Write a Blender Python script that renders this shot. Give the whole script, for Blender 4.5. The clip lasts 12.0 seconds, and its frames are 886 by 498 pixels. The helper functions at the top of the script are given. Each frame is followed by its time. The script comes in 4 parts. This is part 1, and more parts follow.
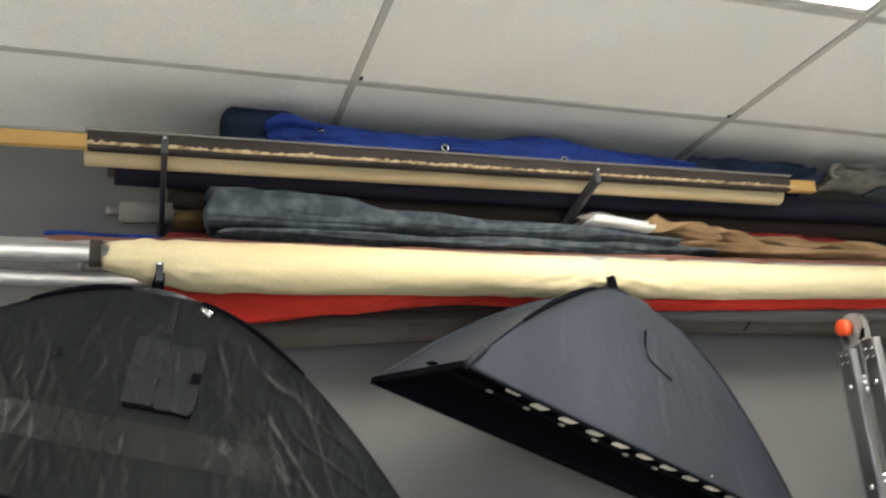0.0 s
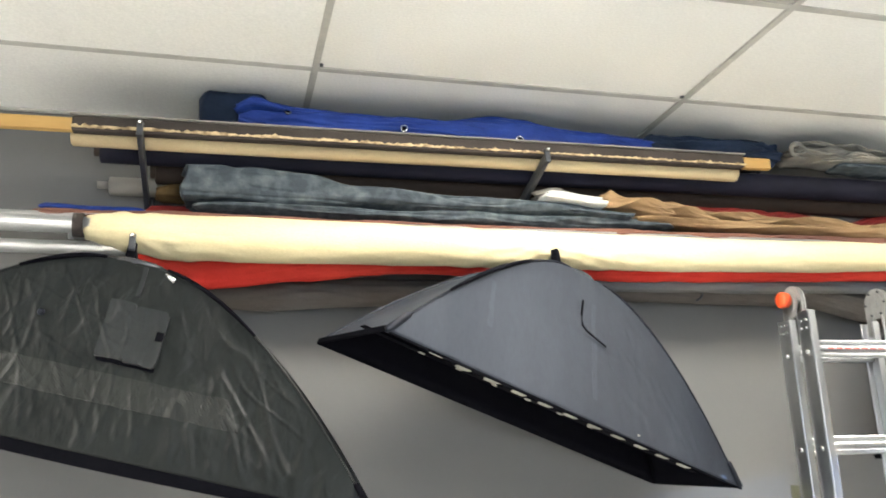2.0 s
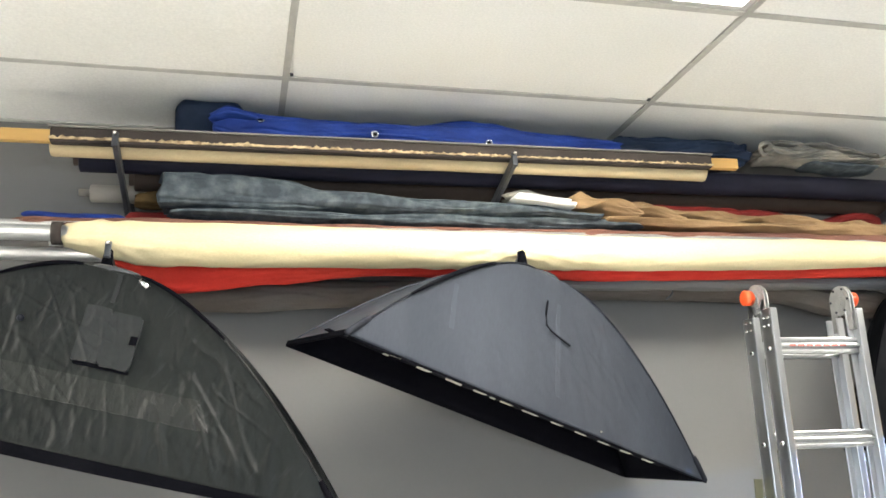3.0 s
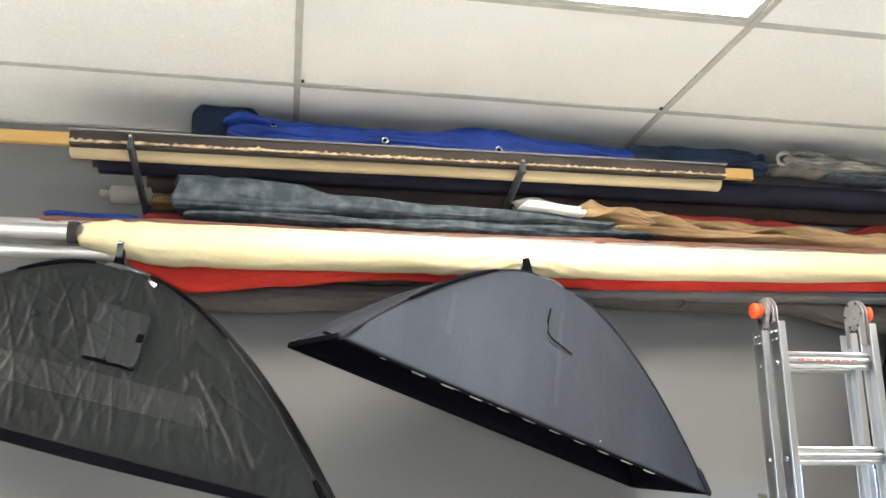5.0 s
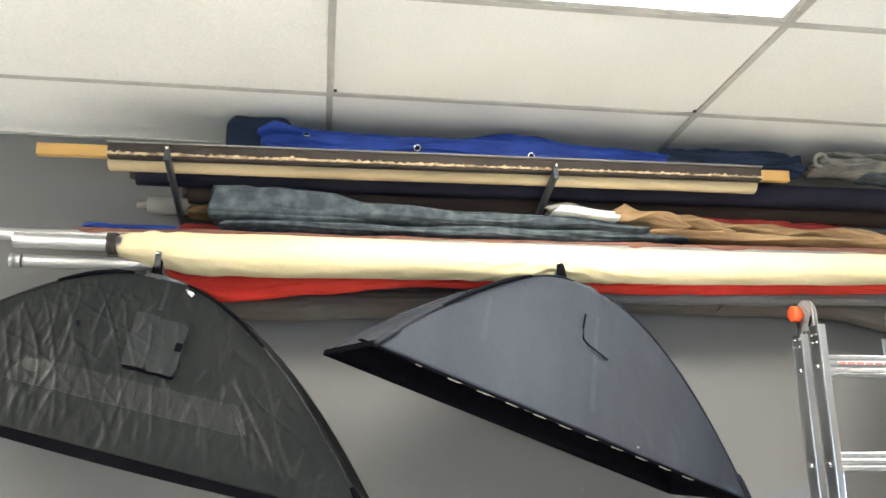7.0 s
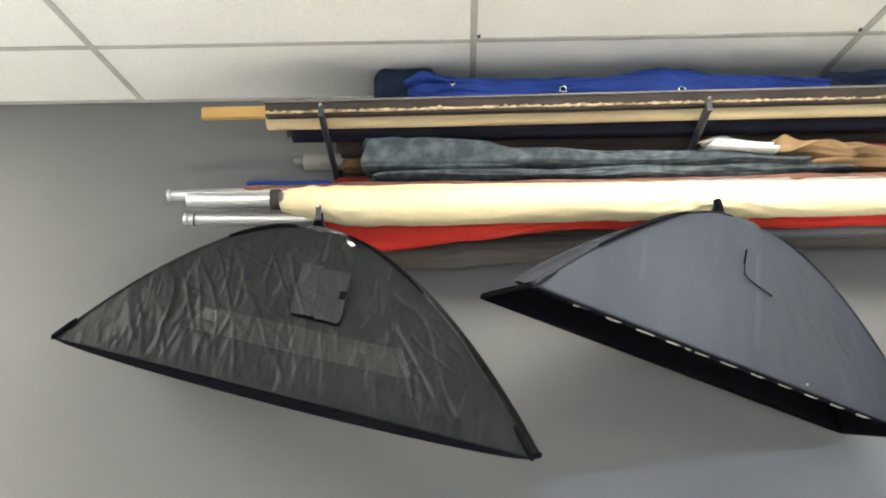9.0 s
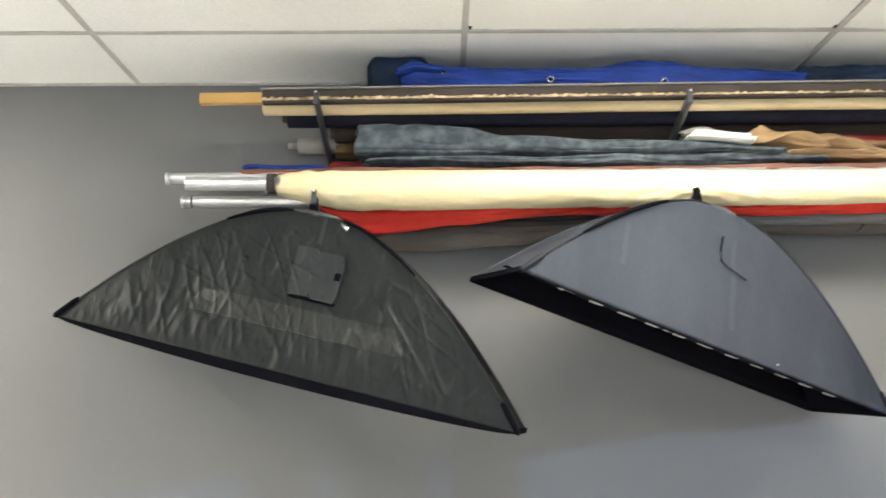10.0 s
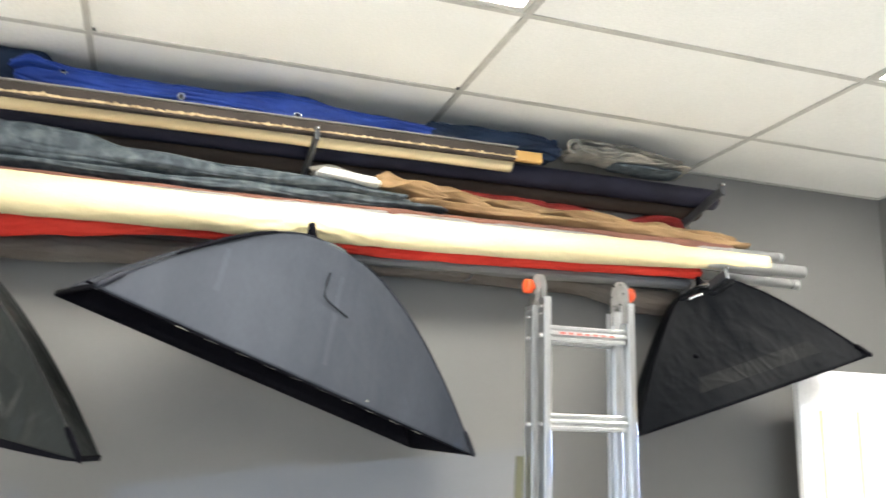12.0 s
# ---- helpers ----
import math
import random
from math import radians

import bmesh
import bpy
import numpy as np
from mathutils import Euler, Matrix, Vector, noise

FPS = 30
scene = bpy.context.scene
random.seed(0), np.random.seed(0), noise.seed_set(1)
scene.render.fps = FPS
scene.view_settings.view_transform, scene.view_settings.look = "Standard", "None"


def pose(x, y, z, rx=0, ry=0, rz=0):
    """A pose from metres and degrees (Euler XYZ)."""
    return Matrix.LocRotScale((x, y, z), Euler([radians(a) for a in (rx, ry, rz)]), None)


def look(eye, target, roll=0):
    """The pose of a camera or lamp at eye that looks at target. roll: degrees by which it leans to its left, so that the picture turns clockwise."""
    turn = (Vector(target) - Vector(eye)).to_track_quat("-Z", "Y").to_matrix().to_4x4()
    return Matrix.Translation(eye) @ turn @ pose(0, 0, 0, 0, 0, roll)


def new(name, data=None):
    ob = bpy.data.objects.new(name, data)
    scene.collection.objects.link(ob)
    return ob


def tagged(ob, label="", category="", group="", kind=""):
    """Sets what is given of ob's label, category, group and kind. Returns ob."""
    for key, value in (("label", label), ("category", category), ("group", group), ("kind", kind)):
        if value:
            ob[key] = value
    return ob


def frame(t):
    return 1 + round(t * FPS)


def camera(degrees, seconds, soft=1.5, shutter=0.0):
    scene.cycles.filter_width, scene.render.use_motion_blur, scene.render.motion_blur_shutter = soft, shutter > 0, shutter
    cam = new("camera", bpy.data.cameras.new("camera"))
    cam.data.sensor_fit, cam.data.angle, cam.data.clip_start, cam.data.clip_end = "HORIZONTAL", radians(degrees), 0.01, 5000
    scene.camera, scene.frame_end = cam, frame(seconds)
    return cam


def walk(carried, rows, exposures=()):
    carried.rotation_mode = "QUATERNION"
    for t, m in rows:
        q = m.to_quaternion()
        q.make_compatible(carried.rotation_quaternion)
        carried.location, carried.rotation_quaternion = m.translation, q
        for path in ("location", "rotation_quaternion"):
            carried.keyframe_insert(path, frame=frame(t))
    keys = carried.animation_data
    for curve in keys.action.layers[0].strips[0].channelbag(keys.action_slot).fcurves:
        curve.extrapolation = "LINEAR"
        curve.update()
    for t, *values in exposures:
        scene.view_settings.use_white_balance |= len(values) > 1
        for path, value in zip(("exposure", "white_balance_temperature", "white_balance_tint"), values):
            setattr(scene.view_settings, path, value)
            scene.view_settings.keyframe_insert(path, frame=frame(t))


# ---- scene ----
cam = camera(54.6, 12.0, 1.6, 0.8)
METRES, EYE, TILT, LEAN, TURN = 1.38, 1.5, 0.0, 0.0, -19.1
ROWS = [
    (0.0, 0.0, 0.0, 0.0, 1.16, 17.9, 3.61),
    (0.5, 0.0505, 0.0199, -0.011, 4.7, 16.56, 3.51),
    (1.0, 0.1448, -0.0119, -0.0012, 8.17, 16.0, 2.33),
    (1.5, 0.1946, -0.0672, -0.0237, 7.94, 17.33, 1.34),
    (2.0, 0.2361, -0.14, -0.0333, 4.81, 15.55, 1.91),
    (2.5, 0.2928, -0.1777, -0.0216, 5.02, 14.92, 2.07),
    (4.5, 0.4477, -0.1951, -0.0224, 9.35, 15.09, 0.86),
    (5.0, 0.4554, -0.2001, -0.0197, 8.93, 15.03, 0.17),
    (5.5, 0.4557, -0.2008, -0.0231, 9.07, 14.8, -0.28),
    (6.0, 0.4554, -0.2026, -0.0209, 10.21, 14.97, 0.3),
    (6.5, 0.4533, -0.2021, -0.0213, 10.85, 15.57, 0.41),
    (8.5, 0.4216, -0.2076, -0.0346, 14.59, 14.11, 0.01),
    (9.0, 0.415, -0.2199, -0.0412, 20.42, 12.37, 0.49),
    (9.5, 0.4096, -0.2507, -0.0429, 20.5, 11.83, 0.71),
    (10.0, 0.4208, -0.3048, -0.0395, 19.05, 10.77, 0.28),
    (10.5, 0.4731, -0.3096, -0.037, 15.14, 11.15, 0.14),
    (11.0, 0.5669, -0.2857, -0.0345, 9.46, 12.09, -1.23),
    (11.5, 0.6606, -0.2588, -0.0411, 4.55, 13.32, -0.93),
    (12.0, 0.6964, -0.2421, -0.0427, 0.64, 13.13, -1.52),
]
EXPOSURES = [(0.0, -0.66), (0.5, -0.46), (1.0, -0.41), (1.5, -0.26), (2.0, -0.01), (2.5, 0.02), (7.0, 0.0), (8.5, -0.06), (9.5, -0.03), (10.5, -0.04), (12.0, 0.15)]
walk(cam, [(t, pose(0, 0, EYE, TILT, LEAN, TURN) @ pose(METRES * x, METRES * y, METRES * z, 90 + pitch, roll, yaw)) for t, x, y, z, yaw, pitch, roll in ROWS], EXPOSURES)

# world and light
world = bpy.data.worlds.new("sky")
scene.world = world
world.use_nodes = True
wn = world.node_tree.nodes
sky = wn.new("ShaderNodeTexSky")
sky.sky_type, sky.sun_disc, sky.sun_elevation, sky.sun_rotation = "NISHITA", False, radians(6.5), radians(104)
world.node_tree.links.new(sky.outputs[0], wn["Background"].inputs[0])
wn["Background"].inputs[1].default_value = 0.06


def area_lamp(name, at, target, w, h, power, colour):
    data = bpy.data.lights.new(name, "AREA")
    data.shape, data.size, data.size_y, data.energy, data.color = "RECTANGLE", w, h, power, colour
    ob = new(name, data)
    ob.matrix_basis = look(at, target)
    return ob


BACK, RIGHT, LEFT, FRONT, TOP = 2.56, 4.09, -3.3, -3.4, 2.7
GLOW = 44.0
# area lamp in the opening of the unseen south window, added as fill
area_lamp("fill_daylight", (0.9, FRONT - 0.05, 1.3), (0.9, 0, 0.9), 2.9, 1.3, 95, (0.68, 0.82, 1.0))

# low cool daylight that slants in through the side window
sun = bpy.data.lights.new("low_daylight", "SUN")
sun.energy, sun.angle, sun.color = 5.0, radians(0.6), (0.34, 0.56, 1.0)
new("low_daylight", sun).matrix_basis = look((4.0, -1.0, 0.47), (0, 0, 0))


# materials
def material(name, colour, rough=0.7, metal=0.0, second=None, scale=6.0, mix=0.5, stretch=(1, 1, 1), bump=0.2, bump_scale=60.0, sheen=0.0, emit=None, fold=None, contrast=(0.35, 0.65), detail=6.0, spec=None, grain=0.25, crinkle=None):
    m = bpy.data.materials.new(name)
    m.use_nodes = True
    nt = m.node_tree
    b = nt.nodes["Principled BSDF"]
    b.inputs["Roughness"].default_value, b.inputs["Metallic"].default_value = rough, metal
    if spec is None:
        spec = 0.15 if fold else 0.4
    b.inputs["Specular IOR Level"].default_value = spec
    if sheen:
        b.inputs["Sheen Weight"].default_value = sheen
    tc = nt.nodes.new("ShaderNodeTexCoord")
    mp = nt.nodes.new("ShaderNodeMapping")
    mp.inputs["Scale"].default_value = stretch
    nt.links.new(tc.outputs["Object"], mp.inputs[0])
    big = nt.nodes.new("ShaderNodeTexNoise")
    big.inputs["Scale"].default_value, big.inputs["Detail"].default_value = scale, detail
    nt.links.new(mp.outputs[0], big.inputs["Vector"])
    ramp = nt.nodes.new("ShaderNodeMapRange")
    ramp.inputs[1].default_value, ramp.inputs[2].default_value = contrast
    nt.links.new(big.outputs[0], ramp.inputs[0])
    mx = nt.nodes.new("ShaderNodeMix")
    mx.data_type = "RGBA"
    mx.inputs[6].default_value = (*colour, 1)
    mx.inputs[7].default_value = (*(second or [c * 0.82 for c in colour]), 1)
    ml = nt.nodes.new("ShaderNodeMath")
    ml.operation = "MULTIPLY"
    ml.inputs[1].default_value = mix * 2
    ml.use_clamp = True
    nt.links.new(ramp.outputs[0], ml.inputs[0])
    nt.links.new(ml.outputs[0], mx.inputs[0])
    fine = nt.nodes.new("ShaderNodeTexNoise")
    fine.inputs["Scale"].default_value, fine.inputs["Detail"].default_value = bump_scale, 4
    nt.links.new(mp.outputs[0], fine.inputs["Vector"])
    fm = nt.nodes.new("ShaderNodeMix")
    fm.data_type, fm.blend_type = "RGBA", "MULTIPLY"
    fm.inputs[0].default_value = grain
    nt.links.new(mx.outputs[2], fm.inputs[6])
    nt.links.new(fine.outputs[0], fm.inputs[7])
    nt.links.new(fm.outputs[2], b.inputs["Base Color"])
    height = fine.outputs[0]
    if fold:
        fs, fx, fd = fold
        m2 = nt.nodes.new("ShaderNodeMapping")
        m2.inputs["Scale"].default_value = fx
        nt.links.new(tc.outputs["Object"], m2.inputs[0])
        fn = nt.nodes.new("ShaderNodeTexNoise")
        fn.inputs["Scale"].default_value, fn.inputs["Detail"].default_value, fn.inputs["Distortion"].default_value = fs, 3, 0.15
        nt.links.new(m2.outputs[0], fn.inputs["Vector"])
        b2 = nt.nodes.new("ShaderNodeBump")
        b2.inputs["Strength"].default_value, b2.inputs["Distance"].default_value = 1.0, fd
        nt.links.new(fn.outputs[0], b2.inputs["Height"])
    if crinkle:
        cs, cx, cd, streaked = crinkle
        m3 = nt.nodes.new("ShaderNodeMapping")
        m3.inputs["Scale"].default_value, m3.inputs["Rotation"].default_value = cx, (0, 0.35, 0)
        nt.links.new(tc.outputs["Object"], m3.inputs[0])
        warp = nt.nodes.new("ShaderNodeTexNoise")
        warp.inputs["Scale"].default_value = cs * 0.8
        nt.links.new(m3.outputs[0], warp.inputs["Vector"])
        add = nt.nodes.new("ShaderNodeVectorMath")
        add.operation = "MULTIPLY_ADD"
        add.inputs[1].default_value = (0.09, 0.09, 0.09)
        nt.links.new(warp.outputs["Color"], add.inputs[0])
        nt.links.new(m3.outputs[0], add.inputs[2])
        # slanted pale streaks: the sheen of the crinkles painted into the colour
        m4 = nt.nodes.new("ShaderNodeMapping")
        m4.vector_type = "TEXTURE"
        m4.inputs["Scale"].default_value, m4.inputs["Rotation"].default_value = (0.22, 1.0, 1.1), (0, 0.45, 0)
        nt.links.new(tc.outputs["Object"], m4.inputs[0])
        glint = nt.nodes.new("ShaderNodeTexNoise")
        glint.inputs["Scale"].default_value, glint.inputs["Detail"].default_value, glint.inputs["Distortion"].default_value = cs, 2.0, 0.5
        nt.links.new(m4.outputs[0], glint.inputs["Vector"])
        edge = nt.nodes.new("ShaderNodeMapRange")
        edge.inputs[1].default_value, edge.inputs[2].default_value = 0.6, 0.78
        nt.links.new(glint.outputs[0], edge.inputs[0])
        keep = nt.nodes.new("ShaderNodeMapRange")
        keep.inputs[1].default_value, keep.inputs[2].default_value, keep.inputs[4].default_value = 0.44, 0.62, streaked
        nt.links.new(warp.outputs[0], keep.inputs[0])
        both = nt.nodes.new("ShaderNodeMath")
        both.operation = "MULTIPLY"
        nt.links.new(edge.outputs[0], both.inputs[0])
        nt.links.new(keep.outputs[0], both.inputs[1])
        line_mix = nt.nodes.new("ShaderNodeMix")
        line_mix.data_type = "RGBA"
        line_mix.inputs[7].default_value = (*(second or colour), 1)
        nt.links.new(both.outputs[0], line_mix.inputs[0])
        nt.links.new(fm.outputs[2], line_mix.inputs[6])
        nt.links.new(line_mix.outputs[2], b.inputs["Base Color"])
        b3 = nt.nodes.new("ShaderNodeBump")
        b3.inputs["Strength"].default_value, b3.inputs["Distance"].default_value = 1.0, cd
        crumple = nt.nodes.new("ShaderNodeTexVoronoi")
        crumple.normalize = True
        crumple.inputs["Scale"].default_value, crumple.inputs["Detail"].default_value, crumple.inputs["Roughness"].default_value = cs * 0.8, 2.5, 0.45
        nt.links.new(add.outputs[0], crumple.inputs["Vector"])
        nt.links.new(crumple.outputs["Distance"], b3.inputs["Height"])
        if fold:
            nt.links.new(b2.outputs[0], b3.inputs["Normal"])
        b2, fold = b3, True
    bp = nt.nodes.new("ShaderNodeBump")
    bp.inputs["Strength"].default_value, bp.inputs["Distance"].default_value = bump, 0.002
    nt.links.new(height, bp.inputs["Height"])
    if fold:
        nt.links.new(b2.outputs[0], bp.inputs["Normal"])
    nt.links.new(bp.outputs[0], b.inputs["Normal"])
    if emit:
        b.inputs["Emission Color"].default_value, b.inputs["Emission Strength"].default_value = (*emit[:3], 1), emit[3]
    return m


M_WALL = material("grey_wall_paint", (0.156, 0.155, 0.148), 0.7, second=(0.146, 0.145, 0.14), scale=1.2, bump=0.05, bump_scale=90, spec=0.2, grain=0.05)
M_SIDE = material("light_wall_paint", (0.75, 0.75, 0.73), 0.8, scale=1.5, bump=0.1)
M_FLOOR = material("white_floor_paint", (0.82, 0.81, 0.79), 0.6, scale=2.0, bump=0.15)
M_TILE = material("ceiling_tile", (0.9, 0.89, 0.845), 0.95, second=(0.86, 0.85, 0.8), scale=2.0, bump=0.35, bump_scale=140)
M_TBAR = material("ceiling_bar", (0.54, 0.53, 0.48), 0.5, scale=8, bump=0.05)
M_DIFF = material("light_diffuser", (0.9, 0.9, 0.9), 0.4, bump=0.05, emit=(1.0, 0.96, 0.88, GLOW))
M_STEEL = material("dark_steel", (0.08, 0.085, 0.095), 0.4, 0.45, spec=0.4, scale=20, bump=0.1)
M_ALU = material("aluminium", (0.72, 0.73, 0.74), 0.3, 1.0, second=(0.64, 0.65, 0.66), scale=5, stretch=(1, 1, 0.2), bump=0.06)
M_TUBE = material("brushed_tube", (0.58, 0.59, 0.59), 0.42, 0.7, scale=4, stretch=(0.2, 1, 1), bump=0.06)
M_BRIGHT = material("bright_bolt", (0.8, 0.8, 0.8), 0.25, 1.0, bump=0.02)
M_CAST = material("cast_hinge_metal", (0.38, 0.38, 0.37), 0.4, 0.35, second=(0.3, 0.3, 0.29), scale=25, bump=0.15)
M_ORANGE = material("orange_plastic", (0.85, 0.1, 0.025), 0.4, scale=20, bump=0.05)
M_WOOD = material("pine_slat", (0.56, 0.34, 0.11), 0.6, second=(0.43, 0.24, 0.07), scale=7, stretch=(0.12, 1, 1), bump=0.2, detail=10)
M_BROWN = material("brown_canvas", (0.05, 0.038, 0.032), 0.85, second=(0.032, 0.024, 0.02), scale=9, bump=0.5, bump_scale=200)
M_CANVAS = material("cream_canvas", (0.62, 0.5, 0.3), 0.8, second=(0.52, 0.4, 0.23), scale=5, stretch=(0.4, 1, 1), bump=0.4, bump_scale=250)
M_CREAM = material("cream_muslin", (0.81, 0.7, 0.43), 0.85, second=(0.73, 0.61, 0.35), scale=3, stretch=(0.5, 1, 1), bump=0.4, bump_scale=220, sheen=0.1, fold=(5, (1.0, 1.6, 1.6), 0.008))
M_BLUE = material("blue_tarp", (0.02, 0.055, 0.28), 0.6, crinkle=(5.0, (1.0, 1.4, 1.4), 0.015, 0.0), second=(0.012, 0.03, 0.16), scale=5, bump=0.3, bump_scale=160, fold=(7, (1.2, 1.8, 1.8), 0.02))
M_NAVY = material("navy_cloth", (0.022, 0.036, 0.07), 0.85, second=(0.014, 0.022, 0.042), scale=7, bump=0.4, bump_scale=180, fold=(7, (1.4, 1.8, 1.8), 0.015))
M_BLACK = material("black_paper", (0.014, 0.014, 0.026), 0.7, spec=0.12, second=(0.009, 0.009, 0.016), scale=6, bump=0.1)
M_UMBER = material("umber_paper", (0.06, 0.043, 0.034), 0.75, spec=0.12, scale=5, bump=0.1)
M_GREYTUBE = material("grey_card", (0.27, 0.25, 0.22), 0.75, scale=6, stretch=(0.3, 1, 1), bump=0.1)
M_TIEDYE = material("mottled_blue_grey_muslin", (0.055, 0.068, 0.081), 0.85, second=(0.15, 0.178, 0.185), scale=24, mix=0.5, bump=0.5, bump_scale=200, contrast=(0.42, 0.8), detail=7, fold=(7, (1.0, 1.5, 1.5), 0.014))
M_MAROON = material("russet_muslin", (0.25, 0.12, 0.085), 0.85, second=(0.18, 0.085, 0.065), scale=6, bump=0.4, bump_scale=200, fold=(8, (0.7, 3, 3), 0.02))
M_TAN = material("tan_muslin", (0.37, 0.24, 0.125), 0.85, second=(0.25, 0.16, 0.085), scale=7, bump=0.4, bump_scale=200, fold=(9, (1.0, 1.6, 1.6), 0.008))
M_RED = material("red_cloth", (0.72, 0.06, 0.038), 0.8, second=(0.58, 0.036, 0.025), scale=5, bump=0.3, bump_scale=200, fold=(6, (1.2, 1.8, 1.8), 0.015))
# the red cloth again, its colour darkened for the shade at the back
M_RED_SHADED = material("shaded_red_cloth", (0.24, 0.028, 0.024), 0.85, second=(0.15, 0.018, 0.016), scale=5, bump=0.3, fold=(6, (1.2, 1.8, 1.8), 0.015))
M_GREYCL = material("grey_brown_muslin", (0.105, 0.085, 0.069), 0.85, second=(0.14, 0.127, 0.115), scale=2.5, bump=0.4, bump_scale=200, fold=(6, (1.0, 1.8, 1.8), 0.018))
M_STONE = material("stone_grey_muslin", (0.37, 0.335, 0.28), 0.85, second=(0.17, 0.165, 0.15), scale=9, bump=0.4, bump_scale=200, fold=(9, (1.0, 1.8, 1.8), 0.01))
M_PALE = material("pale_blue_grey_muslin", (0.2, 0.19, 0.175), 0.85, second=(0.15, 0.163, 0.18), scale=2.2, contrast=(0.4, 0.6), bump=0.4, bump_scale=200, fold=(6, (1.0, 1.8, 1.8), 0.01))
M_WHITE = material("white_cloth", (0.85, 0.85, 0.82), 0.8, scale=5, bump=0.3, bump_scale=200)
M_STRAW = material("straw_brown_cloth", (0.12, 0.075, 0.028), 0.85, second=(0.06, 0.038, 0.016), scale=12, bump=0.4, fold=(8, (1, 2, 2), 0.02))
M_OLIVE = material("olive_webbing", (0.1, 0.1, 0.06), 0.8, scale=15, bump=0.4)
# the second colour holds the painted sheen of the crinkle streaks
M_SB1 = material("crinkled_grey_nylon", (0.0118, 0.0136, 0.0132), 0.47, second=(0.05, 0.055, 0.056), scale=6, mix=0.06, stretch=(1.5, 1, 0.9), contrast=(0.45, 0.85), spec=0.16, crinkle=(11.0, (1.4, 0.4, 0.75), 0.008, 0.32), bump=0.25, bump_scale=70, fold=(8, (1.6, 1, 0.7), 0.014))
M_SB2 = material("slate_nylon", (0.039, 0.045, 0.057), 0.55, second=(0.028, 0.033, 0.043), scale=3, stretch=(1.6, 1, 0.5), bump=0.25, bump_scale=90, fold=(2.5, (1.5, 1, 0.5), 0.012))
M_SB3 = material("black_nylon", (0.0028, 0.0034, 0.0048), 0.55, spec=0.06, crinkle=(3.0, (1.3, 0.4, 0.9), 0.012, 0.06), second=(0.008, 0.0086, 0.01), scale=4, bump=0.25, bump_scale=80, fold=(3, (1.4, 1, 0.8), 0.022))
M_LIP = material("black_binding", (0.0045, 0.0045, 0.0065), 0.9, scale=10, bump=0.3, spec=0.03)
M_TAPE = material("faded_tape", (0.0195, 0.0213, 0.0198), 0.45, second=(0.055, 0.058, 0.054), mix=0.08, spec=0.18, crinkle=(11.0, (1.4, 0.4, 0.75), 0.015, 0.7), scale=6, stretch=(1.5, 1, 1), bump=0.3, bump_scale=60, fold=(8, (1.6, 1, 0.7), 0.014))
M_TAPEB = material("black_tape", (0.0075, 0.0079, 0.0085), 0.5, scale=6, bump=0.2, spec=0.12)
M_PATCH = material("grey_pocket_nylon", (0.029, 0.0315, 0.0325), 0.45, scale=7, bump=0.25, crinkle=(7.0, (1.5, 0.4, 0.85), 0.006, 0.2), fold=(5, (1.5, 1, 1), 0.008))
M_SEAM = material("dark_slate_seam", (0.014, 0.016, 0.023), 0.7, scale=12, bump=0.2, spec=0.15)
M_FRAY = material("frayed_canvas_edge", (0.62, 0.48, 0.28), 0.85, second=(0.22, 0.15, 0.08), scale=40, contrast=(0.42, 0.62), mix=0.45, bump=0.5, bump_scale=200)
M_TAPEW = material("pale_worn_tape", (0.042, 0.042, 0.037), 0.5, scale=14, contrast=(0.4, 0.6), second=(0.02, 0.02, 0.019), bump=0.3)
M_TAB = material("off_white_tab", (0.55, 0.52, 0.43), 0.8, scale=15, bump=0.3)
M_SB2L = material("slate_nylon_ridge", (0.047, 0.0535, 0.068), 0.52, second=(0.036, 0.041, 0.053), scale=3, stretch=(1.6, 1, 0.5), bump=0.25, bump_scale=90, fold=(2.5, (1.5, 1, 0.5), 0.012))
M_BOARD = material("white_board", (0.9, 0.9, 0.88), 0.6, scale=3, bump=0.05)
M_YELLOW = material("yellowed_tape", (0.85, 0.68, 0.27), 0.6, scale=9, bump=0.05)
M_REDPRINT = material("red_print", (0.58, 0.17, 0.14), 0.5, bump=0.02)


# building helpers
def world_of(ob):
    if ob.parent is None:
        return ob.matrix_basis.copy()
    return world_of(ob.parent) @ ob.matrix_parent_inverse @ ob.matrix_basis


def solid(name, bm, mat, smooth=False):
    me = bpy.data.meshes.new(name)
    bmesh.ops.recalc_face_normals(bm, faces=bm.faces)
    bm.to_mesh(me)
    bm.free()
    for m in (mat if isinstance(mat, (list, tuple)) else [mat]):
        me.materials.append(m)
    if smooth:
        me.shade_smooth()
    return new(name, me)


def part(name, bm, mat, parent, label="", smooth=False, local=False):
    ob = solid(name, bm, mat, smooth)
    ob.parent = parent
    if not local:
        ob.matrix_parent_inverse = world_of(parent).inverted()
    return tagged(ob, label)


def thing(name, at, label, category, group="", m=None):
    ob = new(name)
    ob.empty_display_size = 0.05
    ob.matrix_basis = m if m is not None else pose(*at)
    return tagged(ob, label, category, group)


